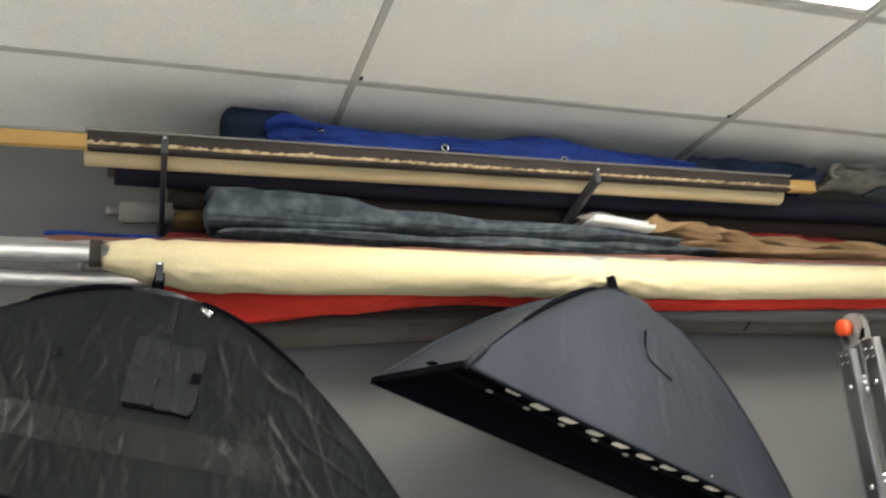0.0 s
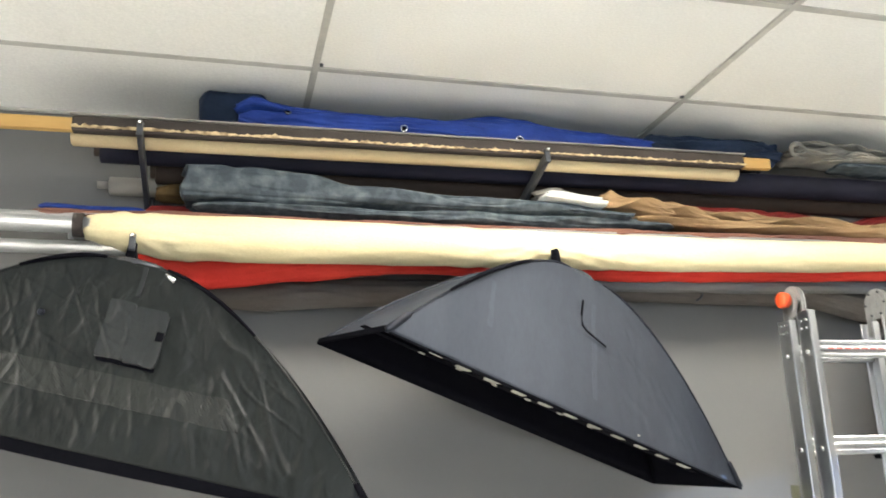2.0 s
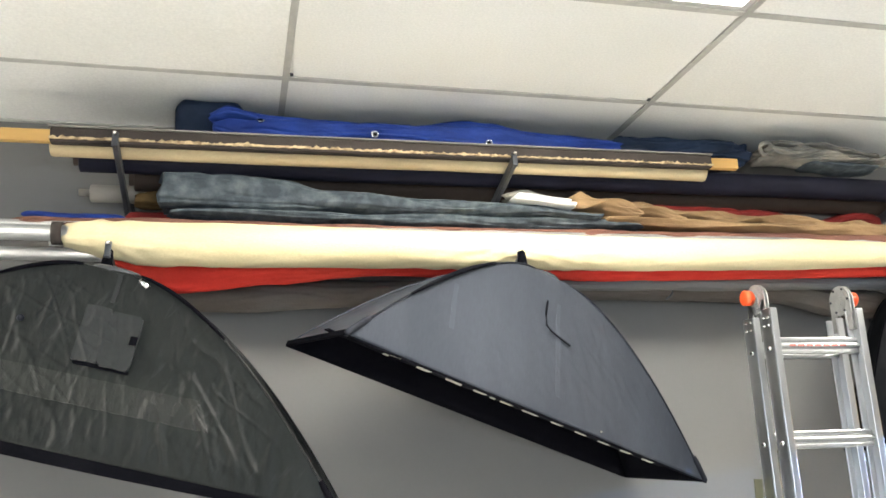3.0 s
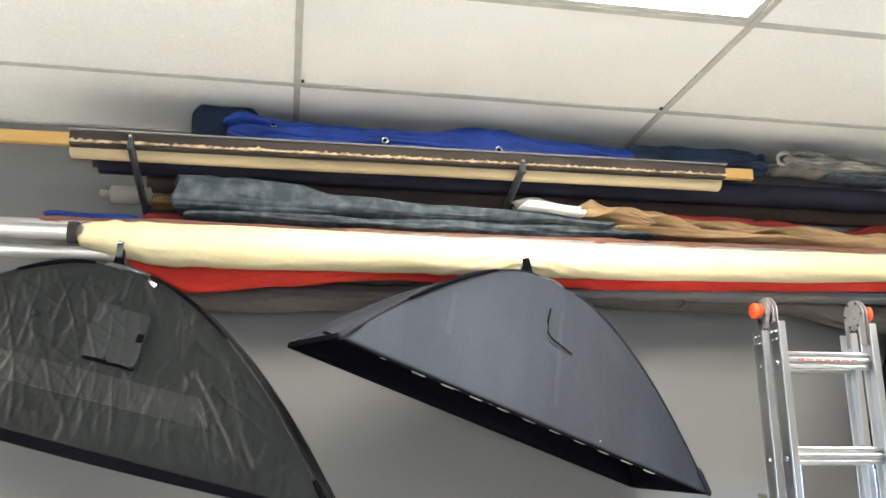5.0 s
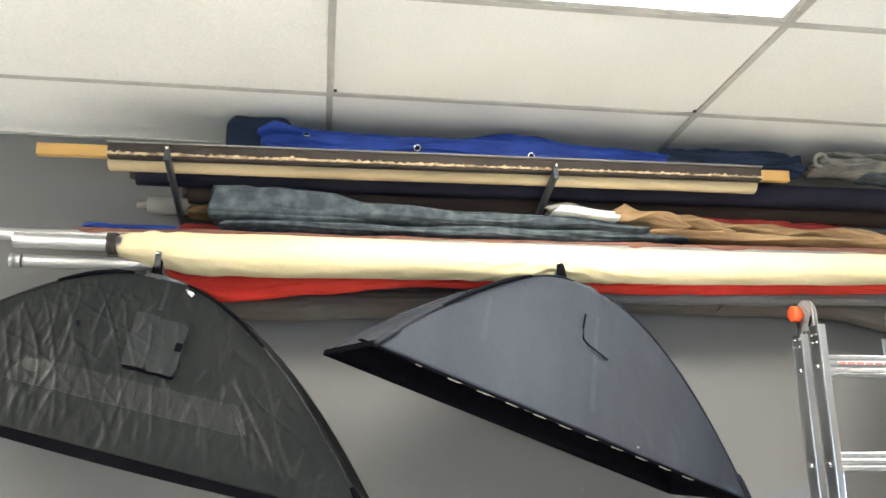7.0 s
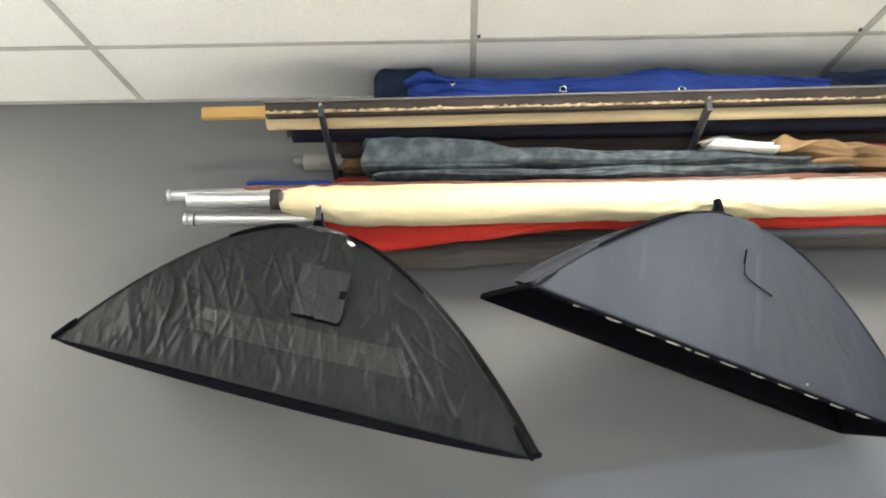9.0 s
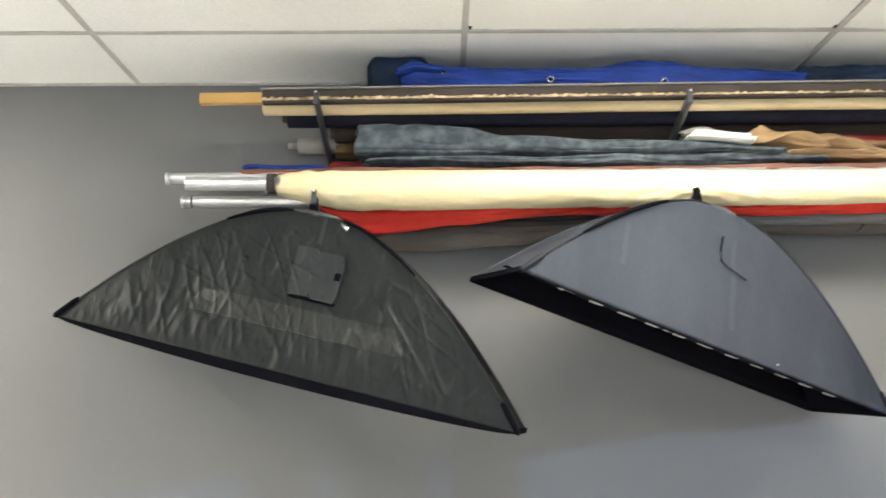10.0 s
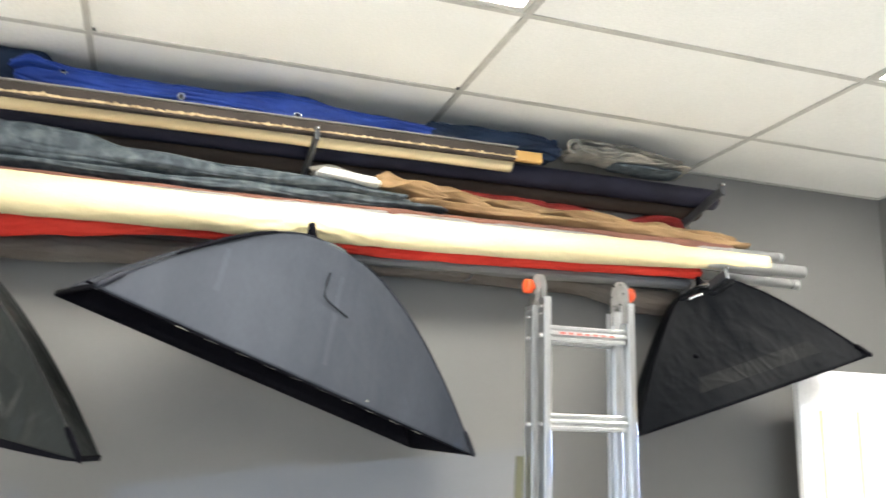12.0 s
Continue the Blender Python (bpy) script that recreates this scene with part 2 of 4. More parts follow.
def box(bm, lo, hi, bevel=0.0, m=None):
    lo, hi = Vector(lo), Vector(hi)
    r = bmesh.ops.create_cube(bm, size=1)
    mid, size = (lo + hi) / 2, hi - lo
    for v in r["verts"]:
        v.co = Vector([v.co[i] * size[i] + mid[i] for i in range(3)])
    if bevel:
        edges = list({e for v in r["verts"] for e in v.link_edges})
        out = bmesh.ops.bevel(bm, geom=edges, offset=bevel, segments=2, affect="EDGES", profile=0.5)
        verts = list({v for f in out["faces"] for v in f.verts} | {v for v in r["verts"] if v.is_valid})
    else:
        verts = r["verts"]
    if m is not None:
        bmesh.ops.transform(bm, matrix=m, verts=[v for v in verts if v.is_valid])
    return bm


def boxed(lo, hi, bevel=0.0, m=None):
    return box(bmesh.new(), lo, hi, bevel, m)


def tube(bm, points, radius, n=10, caps=True):
    """A tube along points; radius may be a list."""
    points = [Vector(p) for p in points]
    rings = []
    for i, p in enumerate(points):
        d = (points[min(i + 1, len(points) - 1)] - points[max(i - 1, 0)]).normalized()
        side = d.cross(Vector((0, 0, 1)) if abs(d.z) < 0.9 else Vector((0, 1, 0))).normalized()
        up = side.cross(d)
        r = radius[i] if isinstance(radius, (list, tuple)) else radius
        rings.append([bm.verts.new(p + r * (side * math.cos(2 * math.pi * k / n) + up * math.sin(2 * math.pi * k / n))) for k in range(n)])
    for a, b in zip(rings, rings[1:]):
        for k in range(n):
            bm.faces.new((a[k], a[(k + 1) % n], b[(k + 1) % n], b[k]))
    if caps:
        bm.faces.new(rings[0])
        bm.faces.new(rings[-1])
    return bm


def line(table, x):
    """Values between the rows of a table of (x, value), eased."""
    if x <= table[0][0]:
        return table[0][1]
    for (x0, v0), (x1, v1) in zip(table, table[1:]):
        if x <= x1:
            f = (x - x0) / (x1 - x0)
            f = f * f * (3 - 2 * f)
            return v0 + (v1 - v0) * f
    return table[-1][1]


def bundle(x0, x1, y, z, ry, rz, lump=0.1, fold=0.1, seed=0, stations=90, n=40, power=2.0, end=0.03, spiral=True, pinch=(), crease=0.0, valley=0.0, fx=1.0, lobes=0.0, twist=0.0, many=3):
    """A rolled or folded length of cloth lying along x; y, z and the half sizes are numbers or tables over x."""
    bm = bmesh.new()
    get = lambda v, x: line(v, x) if isinstance(v, (list, tuple)) else v
    rings = []
    for i in range(stations + 1):
        x = x0 + (x1 - x0) * i / stations
        near = min(x - x0, x1 - x)
        shrink = 1 - 0.3 * max(0.0, 1 - near / end) ** 2 if end else 1
        for px, depth in pinch:
            shrink *= 1 - depth * math.exp(-((x - px) / 0.03) ** 2)
        ring = []
        for k in range(n):
            a = 2 * math.pi * k / n
            c, s = math.cos(a), math.sin(a)
            c, s = math.copysign(abs(c) ** (2 / power), c), math.copysign(abs(s) ** (2 / power), s)
            v = 1 + lump * noise.noise((x * 4 * fx + seed, c * 0.9, s * 0.9 + seed))
            v += fold * noise.noise((x * 6 * fx + seed * 3, math.cos(a) * 2.2, math.sin(a) * 2.2 + seed))
            v += fold * 0.55 * noise.noise((x * 15 * fx + seed * 2 + 3 * c, math.cos(a) * 4, math.sin(a) * 4))
            if lobes:
                v += lobes * (1 - 2 * abs(math.sin(many * (a + twist * x + 0.8 * noise.noise((x * 3, seed, 1))) / 2)) ** 0.7)
            if valley:
                w = a + 0.9 * noise.noise((x * 2.4, seed, 0))
                for f, g in ((1.7, 1.0),):
                    d = abs(noise.noise((x * 3.2 * fx + seed, math.cos(w) * f, math.sin(w) * f)))
                    v -= valley * g * max(0.0, 1 - 5 * d)
            for px, depth in pinch:
                v += crease * depth / 0.17 * math.exp(-((x - px) / 0.24) ** 2) * max(0.0, 0.4 - s) * noise.noise((x * 17 + seed, math.sin(a) * 3.5 + (x - px) * 8 * math.copysign(1, x - px), seed))
            wobble = 0.012 * lump * 8 * noise.noise((seed, c, s)) * max(0.0, 1 - near / 0.05)
            ring.append(bm.verts.new((x + wobble, get(y, x) + get(ry, x) * c * v * shrink, get(z, x) + get(rz, x) * s * v * shrink)))
        rings.append(ring)
    for a, b in zip(rings, rings[1:]):
        for k in range(n):
            bm.faces.new((a[k], a[(k + 1) % n], b[(k + 1) % n], b[k]))
    for ring, way in ((rings[0], 1), (rings[-1], -1)):
        inner = ring
        for f, push in ((0.82, -0.004), (0.7, 0.012), (0.5, 0.002), (0.3, 0.012)) if spiral else ((0.6, -0.004),):
            mid = sum((v.co for v in ring), Vector()) / n
            nxt = [bm.verts.new(mid + (v.co - mid) * f + Vector((push * way, 0, 0))) for v in ring]
            for k in range(n):
                bm.faces.new((inner[k], inner[(k + 1) % n], nxt[(k + 1) % n], nxt[k]))
            inner = nxt
        bm.faces.new(inner)
    return bm


# the room
def structure(name, bm, mat, label, category):
    return tagged(solid(name, bm, mat), label, category, kind="structure")


structure("floor", boxed((LEFT - 0.2, FRONT - 0.2, -0.12), (RIGHT + 0.2, BACK + 0.2, 0)), M_FLOOR, "white painted studio floor", "floor")
structure("wall_north", boxed((LEFT - 0.2, BACK, 0), (RIGHT + 0.2, BACK + 0.15, TOP + 0.1)), M_WALL, "plain mid-grey painted wall behind the rack", "wall")
SY0, SY1, SZ0, SZ1 = 1.1, 2.2, 0.75, 1.762
bm = bmesh.new()
for lo, hi in (((FRONT, 0), (SY0, TOP + 0.1)), ((SY1, 0), (BACK - 0.002, TOP + 0.1)), ((SY0, 0), (SY1, SZ0)), ((SY0, SZ1), (SY1, TOP + 0.1))):
    box(bm, (RIGHT, lo[0], lo[1]), (RIGHT + 0.15, hi[0], hi[1]))
structure("wall_east", bm, M_WALL, "plain mid-grey painted side wall with a window opening", "wall")
structure("wall_west", boxed((LEFT - 0.15, FRONT, 0), (LEFT, BACK - 0.002, TOP + 0.1)), M_SIDE, "plain light painted side wall", "wall")
bm = bmesh.new()
WX0, WX1, WZ0, WZ1 = -0.6, 2.4, 0.65, 2.05
for lo, hi in (((LEFT, 0), (WX0, TOP)), ((WX1, 0), (RIGHT, TOP)), ((WX0, 0), (WX1, WZ0)), ((WX0, WZ1), (WX1, TOP))):
    box(bm, (lo[0], FRONT - 0.15, lo[1]), (hi[0], FRONT, hi[1]))
structure("wall_south", bm, M_SIDE, "plain light painted wall with a wide window opening", "wall")

# ceiling: lay-in panels in a metal grid, with lit panels in some bays
GX, GY, CX, CY = 0.492, 2.097, 1.245, 0.6
# the last three panels lie out of view, added as fill light
LIGHTS = [(0, 1), (2, 1), (-3, 0), (-3, 1), (1, 6)]
bm = bmesh.new()
xs = [i for i in range(-3, 4)]
ys = [j for j in range(-1, 10)]
for i in xs:
    for j in ys:
        if (i, j) in LIGHTS:
            continue
        x0, x1 = max(GX + i * CX, LEFT), min(GX + (i + 1) * CX, RIGHT)
        y0, y1 = max(GY - (j + 1) * CY, FRONT), min(GY - j * CY, BACK)
        if x1 - x0 < 0.02 or y1 - y0 < 0.02:
            continue
        sag = 0.0015 * ((i * 7 + j * 3) % 3)
        box(bm, (x0 + 0.004, y0 + 0.004, TOP - sag), (x1 - 0.004, y1 - 0.004, TOP + 0.02))
for f in bm.faces:
    f.material_index = 0
count = len(bm.faces)
for i in xs:
    x = GX + i * CX
    if LEFT < x < RIGHT:
        box(bm, (x - 0.0105, FRONT, TOP - 0.007), (x + 0.0105, BACK, TOP + 0.03))
for j in ys:
    y = GY - j * CY
    if FRONT < y < BACK:
        for i in xs:
            x0, x1 = max(GX + i * CX + 0.0105, LEFT), min(GX + (i + 1) * CX - 0.0105, RIGHT)
            if x1 > x0:
                box(bm, (x0, y - 0.0115, TOP - 0.0055), (x1, y + 0.0115, TOP + 0.03))
box(bm, (LEFT, BACK - 0.018, TOP - 0.008), (RIGHT, BACK, TOP + 0.03))
box(bm, (RIGHT - 0.018, FRONT, TOP - 0.0075), (RIGHT, BACK - 0.018, TOP + 0.03))
bm.faces.ensure_lookup_table()
for f in bm.faces[count:]:
    f.material_index = 1
count = len(bm.faces)
for x, y in ((GX + 0.017, 2.07), (GX + CX - 0.015, 2.072)):
    box(bm, (x - 0.005, y - 0.006, TOP - 0.006), (x + 0.005, y + 0.006, TOP + 0.004))
bm.faces.ensure_lookup_table()
for f in bm.faces[count:]:
    f.material_index = 2
structure("ceiling", bm, [M_TILE, M_TBAR, M_STEEL], "white lay-in ceiling panels in a grey metal grid", "ceiling")
structure("ceiling_void", boxed((LEFT - 0.15, FRONT - 0.15, TOP + 0.1), (RIGHT + 0.15, BACK + 0.15, TOP + 0.2)), M_SIDE, "plain slab above the hung ceiling", "ceiling")
for i, j in LIGHTS:
    x0, x1 = GX + i * CX + 0.013, min(GX + (i + 1) * CX, RIGHT) - 0.013
    y0, y1 = GY - (j + 1) * CY + 0.013, GY - j * CY - 0.013
    lamp = thing("ceiling_light", ((x0 + x1) / 2, (y0 + y1) / 2, TOP), "lit white fluorescent panel set in the ceiling grid", "ceiling light", "ceiling lights")
    bm = bmesh.new()
    for lo, hi in (((x0, y0), (x1, y0 + 0.02)), ((x0, y1 - 0.02), (x1, y1)), ((x0, y0 + 0.02), (x0 + 0.02, y1 - 0.02)), ((x1 - 0.02, y0 + 0.02), (x1, y1 - 0.02))):
        box(bm, (*lo, TOP - 0.003), (*hi, TOP + 0.05))
    part("frame", bm, M_TBAR, lamp)
    part("diffuser", boxed((x0 + 0.02, y0 + 0.02, TOP + 0.004), (x1 - 0.02, y1 - 0.02, TOP + 0.012)), M_DIFF, lamp, "glowing white diffuser")

# unseen window behind the walk, added for the fill daylight
window = tagged(thing("window_1", (0.9, FRONT, WZ0), "unseen wide window added to let in fill daylight", "window"), kind="structure")
bm = bmesh.new()
for lo, hi in (((WX0, WZ0), (WX1, WZ0 + 0.05)), ((WX0, WZ1 - 0.05), (WX1, WZ1)), ((WX0, WZ0 + 0.05), (WX0 + 0.05, WZ1 - 0.05)), ((WX1 - 0.05, WZ0 + 0.05), (WX1, WZ1 - 0.05)), ((0.875, WZ0 + 0.05), (0.925, WZ1 - 0.05))):
    box(bm, (lo[0], FRONT - 0.12, lo[1]), (hi[0], FRONT - 0.07, hi[1]))
part("window_frame", bm, M_BOARD, window)
window = tagged(thing("window_2", (RIGHT, 1.65, SZ0), "side window that lets in low cool daylight", "window"), kind="structure")
bm = bmesh.new()
for lo, hi in (((SY0, SZ0), (SY1, SZ0 + 0.04)), ((SY0, SZ0 + 0.04), (SY0 + 0.04, SZ1)), ((SY1 - 0.04, SZ0 + 0.04), (SY1, SZ1))):
    box(bm, (RIGHT + 0.09, lo[0], lo[1]), (RIGHT + 0.14, hi[0], hi[1]))
part("window_frame", bm, M_BOARD, window)


# rack brackets
UP, LOW = 2.482, 2.145


def bracket(x):
    b = thing("wall_bracket", (x, BACK, 2.0), "dark steel wall bracket with two upturned arms", "bracket", "rack brackets")
    part("upright", boxed((x - 0.014, BACK - 0.022, 2.04), (x + 0.014, BACK - 0.001, 2.46), 0.003), M_STEEL, b)
    for tip in (UP, LOW):
        m = Matrix.Translation((x, 2.125, tip)) @ pose(0, 0, 0, math.degrees(math.atan(-0.27)))
        arm = part("arm", boxed((-0.008, -0.005, -0.034), (0.008, 0.425, -0.001), 0.003, m), M_STEEL, b)
        part("hook_tip", boxed((-0.009, -0.012, -0.04), (0.009, 0.0, 0.012), 0.003, m), M_STEEL, arm)
        bm = bmesh.new()
        tube(bm, [(x, 2.098, tip + 0.006), (x, 2.106, tip + 0.006), (x, 2.112, tip + 0.006)], [0.004, 0.0065, 0.0065], 12)
        part("bolt_head", bm, M_BRIGHT, arm, "small bright bolt head", True)
    return b


for bx in (-0.002, 1.238, 2.85):
    bracket(bx)

# upper tier
canvas = thing("rolled_backdrop", (0.9, 2.17, 2.5), "painted canvas backdrop on a pine slat, cream roll with ragged edge", "backdrop")
m = Matrix.Translation((-0.4, 2.165, 2.468)) @ pose(0, 0, 0, 0, -0.55, 0)
part("slat", boxed((0, -0.012, 0), (2.49, 0.012, 0.038), 0.002, m), M_WOOD, canvas, "bare pine slat showing at both ends")
part("canvas_wrap", boxed((0.21, -0.017, -0.002), (2.385, 0.017, 0.045), 0.006, m), M_BROWN, canvas, "brown painted canvas wrapped round the slat")
part("top_edge", boxed((0.205, -0.02, 0.0455), (2.39, 0.012, 0.0505), 0.001, m), M_GREYTUBE, canvas, "thin pale edge")
bm = bmesh.new()
prev = None
for i in range(721):
    x = 0.21 + 2.175 * i / 720
    lo = 0.006 + 0.003 * noise.noise((x * 9, 3, 0)) + 0.003 * noise.noise((x * 60, 1, 0))
    hi = 0.0145 + 0.004 * noise.noise((x * 11, 7, 0)) + 0.007 * noise.noise((x * 75, 5, 0)) - 0.004 * x / 2.4
    hi = max(hi, lo + 0.0012)
    out = -0.0215 - 0.003 * noise.noise((x * 30, 0, 9))
    cur = [bm.verts.new(m @ Vector((x, out, lo))), bm.verts.new(m @ Vector((x, out, hi))), bm.verts.new(m @ Vector((x, -0.0165, hi))), bm.verts.new(m @ Vector((x, -0.0165, lo)))]
    if prev:
        for k in range(4):
            bm.faces.new((prev[k], prev[(k + 1) % 4], cur[(k + 1) % 4], cur[k]))
    prev = cur
part("ragged_edge", bm, M_FRAY, canvas, "frayed cream canvas edge")
part("roll", bundle(-0.195, 1.99, 2.225, [(-0.2, 2.482), (2.0, 2.496)], 0.031, 0.031, 0.03, 0.02, 3, 60, 28, end=0), M_CANVAS, canvas, "cream canvas roll", True)


def paper_roll(x0, x1, y, z, r, mat, label):
    ob = thing("paper_roll", ((x0 + x1) / 2, y, z), label, "paper roll", "paper rolls")
    part("paper", bundle(x0, x1, y, [(x0, z), (x1, z + 0.012)], r, r, 0.02, 0.01, r * 90, 40, 28, end=0), mat, ob, "", True)
    bm = bmesh.new()
    tube(bm, [(x0 - 0.02, y, z), (x1 + 0.02, y, z + 0.012)], r * 0.55, 16)
    part("core", bm, M_UMBER, ob, "brown card core", True)
    return ob


paper_roll(-0.125, 2.94, 2.30, 2.475, 0.043, M_BLACK, "long black seamless paper roll laid across the steel brackets")
paper_roll(0.03, 2.92, 2.395, 2.446, 0.04, M_UMBER, "dark brown seamless paper roll laid across the steel brackets")
tube_roll = thing("cardboard_roll", (1.4, 2.475, 2.42), "grey card tube roll with pale plugs in its ends", "paper roll", "paper rolls")
part("tube", bundle(-0.115, 2.9, 2.472, 2.418, 0.03, 0.03, 0.02, 0.01, 7, 30, 24, end=0), M_GREYTUBE, tube_roll, "", True)
for xa, xb in ((-0.155, -0.11), (2.895, 2.935)):
    bm = bmesh.new()
    tube(bm, [(xa, 2.472, 2.42), (xb, 2.472, 2.42)], 0.012, 12)
    part("end_plug", bm, M_GREYTUBE, tube_roll, "pale plug", True)

tagged(solid("rolled_cloth", bundle(0.155, 0.37, 2.335, 2.622, 0.075, 0.078, 0.06, 0.05, 11, 30, 36, 2.6), M_NAVY, True), "thick dull navy cloth roll on the upper tier", "cloth roll", "folded backdrops")
tarp = thing("folded_tarp", (1.0, 2.27, 2.56), "bright blue folded tarp with metal eyelets", "tarp")
part("sheet", bundle(0.275, 1.71, 2.262, [(0.27, 2.592), (0.5, 2.588), (1.7, 2.58)], [(0.27, 0.045), (1.1, 0.06), (1.7, 0.04)],
     [(0.27, 0.05), (0.33, 0.056), (0.45, 0.038), (0.6, 0.042), (0.9, 0.037), (1.1, 0.064), (1.2, 0.062), (1.35, 0.046), (1.7, 0.032)], 0.14, 0.14, 12, 220, 96, 2.5, valley=0.16), M_BLUE, tarp, "", True)
part("sheet", bundle(0.268, 0.41, 2.222, [(0.268, 2.604), (0.32, 2.624), (0.41, 2.606)], 0.034, [(0.268, 0.016), (0.31, 0.022), (0.41, 0.008)], 0.15, 0.08, 112, 50, 48, 2.2, 0.03, valley=0.1), M_BLUE, tarp, "curled end", True)
for ex, ey, ez in ((0.42, 2.212, 2.598), (0.788, 2.198, 2.566), (1.178, 2.196, 2.556)):
    bm = bmesh.new()
    lie = 0.008 if ex < 0.6 else 0.0
    ring = [(ex + 0.0105 * math.cos(a), ey - 0.002 + lie * math.sin(a), ez + (0.0105 - lie * 0.5) * math.sin(a)) for a in [k * math.pi / 8 for k in range(17)]]
    tube(bm, ring, 0.0019, 8, False)
    eyelet = part("eyelet", bm, M_BRIGHT, tarp, "silver metal eyelet", True)
    bm = bmesh.new()
    tube(bm, [(ex, ey - 0.001, ez), (ex, ey + 0.012, ez)], 0.0075, 12)
    part("hole", bm, M_LIP, eyelet, "dark hole", True)
tagged(solid("folded_cloth", bundle(1.66, 2.215, 2.31, [(1.66, 2.585), (2.2, 2.6)], 0.085, [(1.66, 0.045), (1.9, 0.052), (2.2, 0.04)], 0.2, 0.2, 13, 120, 80, 2.8, valley=0.25), M_NAVY, True), "crumpled dark navy cloth on the upper tier", "cloth", "folded backdrops")
stone = thing("folded_cloth", (2.49, 2.29, 2.56), "crumpled stone-grey folded muslin with a curled end", "cloth", "folded backdrops")
for xa, xb, y, table, dep, rz, seed in (
        (2.29, 2.745, 2.285, [(2.29, 2.63), (2.45, 2.628), (2.6, 2.618), (2.745, 2.596)], 0.08, [(2.29, 0.012), (2.4, 0.018), (2.6, 0.014), (2.745, 0.009)], 14),
        (2.255, 2.775, 2.272, [(2.255, 2.595), (2.45, 2.59), (2.62, 2.582), (2.775, 2.572)], 0.085, [(2.255, 0.02), (2.45, 0.024), (2.62, 0.018), (2.775, 0.01)], 114)):
    part("fold", bundle(xa, xb, y, table, dep, rz, 0.3, 0.06, seed, 140, 96, 3.0, 0.012, valley=0.22, fx=2.6), M_STONE, stone, "", True)
part("fold", bundle(2.44, 2.74, 2.262, [(2.44, 2.556), (2.74, 2.552)], 0.06, [(2.44, 0.008), (2.6, 0.014), (2.74, 0.009)], 0.3, 0.1, 115, 80, 64, 2.6, 0.02, fx=2.0), M_TIEDYE, stone, "blue-grey lower fold", True)
bm = bmesh.new()
tube(bm, [(2.25 + (0.028 - 0.001 * k) * math.cos(k * 0.4), 2.205 + 0.001 * k, 2.596 + (0.03 - 0.0011 * k) * math.sin(k * 0.4)) for k in range(20)], [0.01 - 0.0003 * k for k in range(20)], 12)
part("curl", bm, M_STONE, stone, "curled end", True)
paper_roll(2.3, 2.88, 2.4, 2.51, 0.026, M_UMBER, "short dark brown roll lying on the other paper rolls")

# lower tier
roll = thing("rolled_backdrop", (1.5, 2.2, 2.17), "thick cream muslin backdrop rolled on an aluminium crossbar", "backdrop")
part("muslin", bundle(-0.135, 3.11, 2.205, [(-0.14, 2.196), (0.1, 2.178), (1.5, 2.18), (3.1, 2.208)],
     [(-0.14, 0.036), (-0.08, 0.045), (-0.03, 0.057), (0.05, 0.063), (0.3, 0.066), (1.2, 0.062), (2.2, 0.056), (3.1, 0.036)],
     [(-0.14, 0.036), (-0.08, 0.046), (-0.03, 0.059), (0.05, 0.065), (0.3, 0.067), (1.2, 0.06), (2.2, 0.055), (3.1, 0.036)], 0.05, 0.03, 21, 300, 64, 2.0, 0, pinch=((1.245, 0.17), (0.0, 0.1), (2.85, 0.07)), crease=0.17), M_CREAM, roll, "cream muslin, wrinkled where it meets the hooks", True)
bm = bmesh.new()
tube(bm, [(-0.44, 2.19, 2.2), (3.29, 2.2, 2.192)], 0.024, 20)
part("crossbar", bm, M_TUBE, roll, "bare aluminium tube ends", True)
bm = bmesh.new()
tube(bm, [(-0.168, 2.191, 2.199), (-0.141, 2.191, 2.199)], 0.034, 20)
part("tie_band", bm, M_BROWN, roll, "dark band", True)
for ax, bx, yy, zz, ze, rr in ((-0.53, 3.235, 2.268, 2.24, 2.261, 0.0195), (-0.492, 3.37, 2.335, 2.173, 2.169, 0.0205), (-0.2, 3.22, 2.33, 2.212, 2.207, 0.014)):
    bar = thing("crossbar", ((ax + bx) / 2, yy, zz), "aluminium backdrop crossbar lying on the lower arms", "crossbar", "crossbars")
    bm = bmesh.new()
    tube(bm, [(ax, yy, zz), (bx, yy, ze)], rr, 18)
    part("tube", bm, M_TUBE, bar, "", True)
    for s, e, zz in ((ax, 1, zz), (bx, -1, ze)):
        bm = bmesh.new()
        tube(bm, [(s - 0.003 * e, yy, zz), (s + 0.012 * e, yy, zz)], rr + 0.0015, 18)
        part("end_cap", bm, M_TUBE, bar, "bright end cap", True)
        if rr > 0.02:
            bm = bmesh.new()
            tube(bm, [(s + 0.03 * e, yy, zz), (s + 0.036 * e, yy, zz)], rr + 0.001, 18)
            part("band", bm, M_STEEL, bar, "dark band near the end", True)

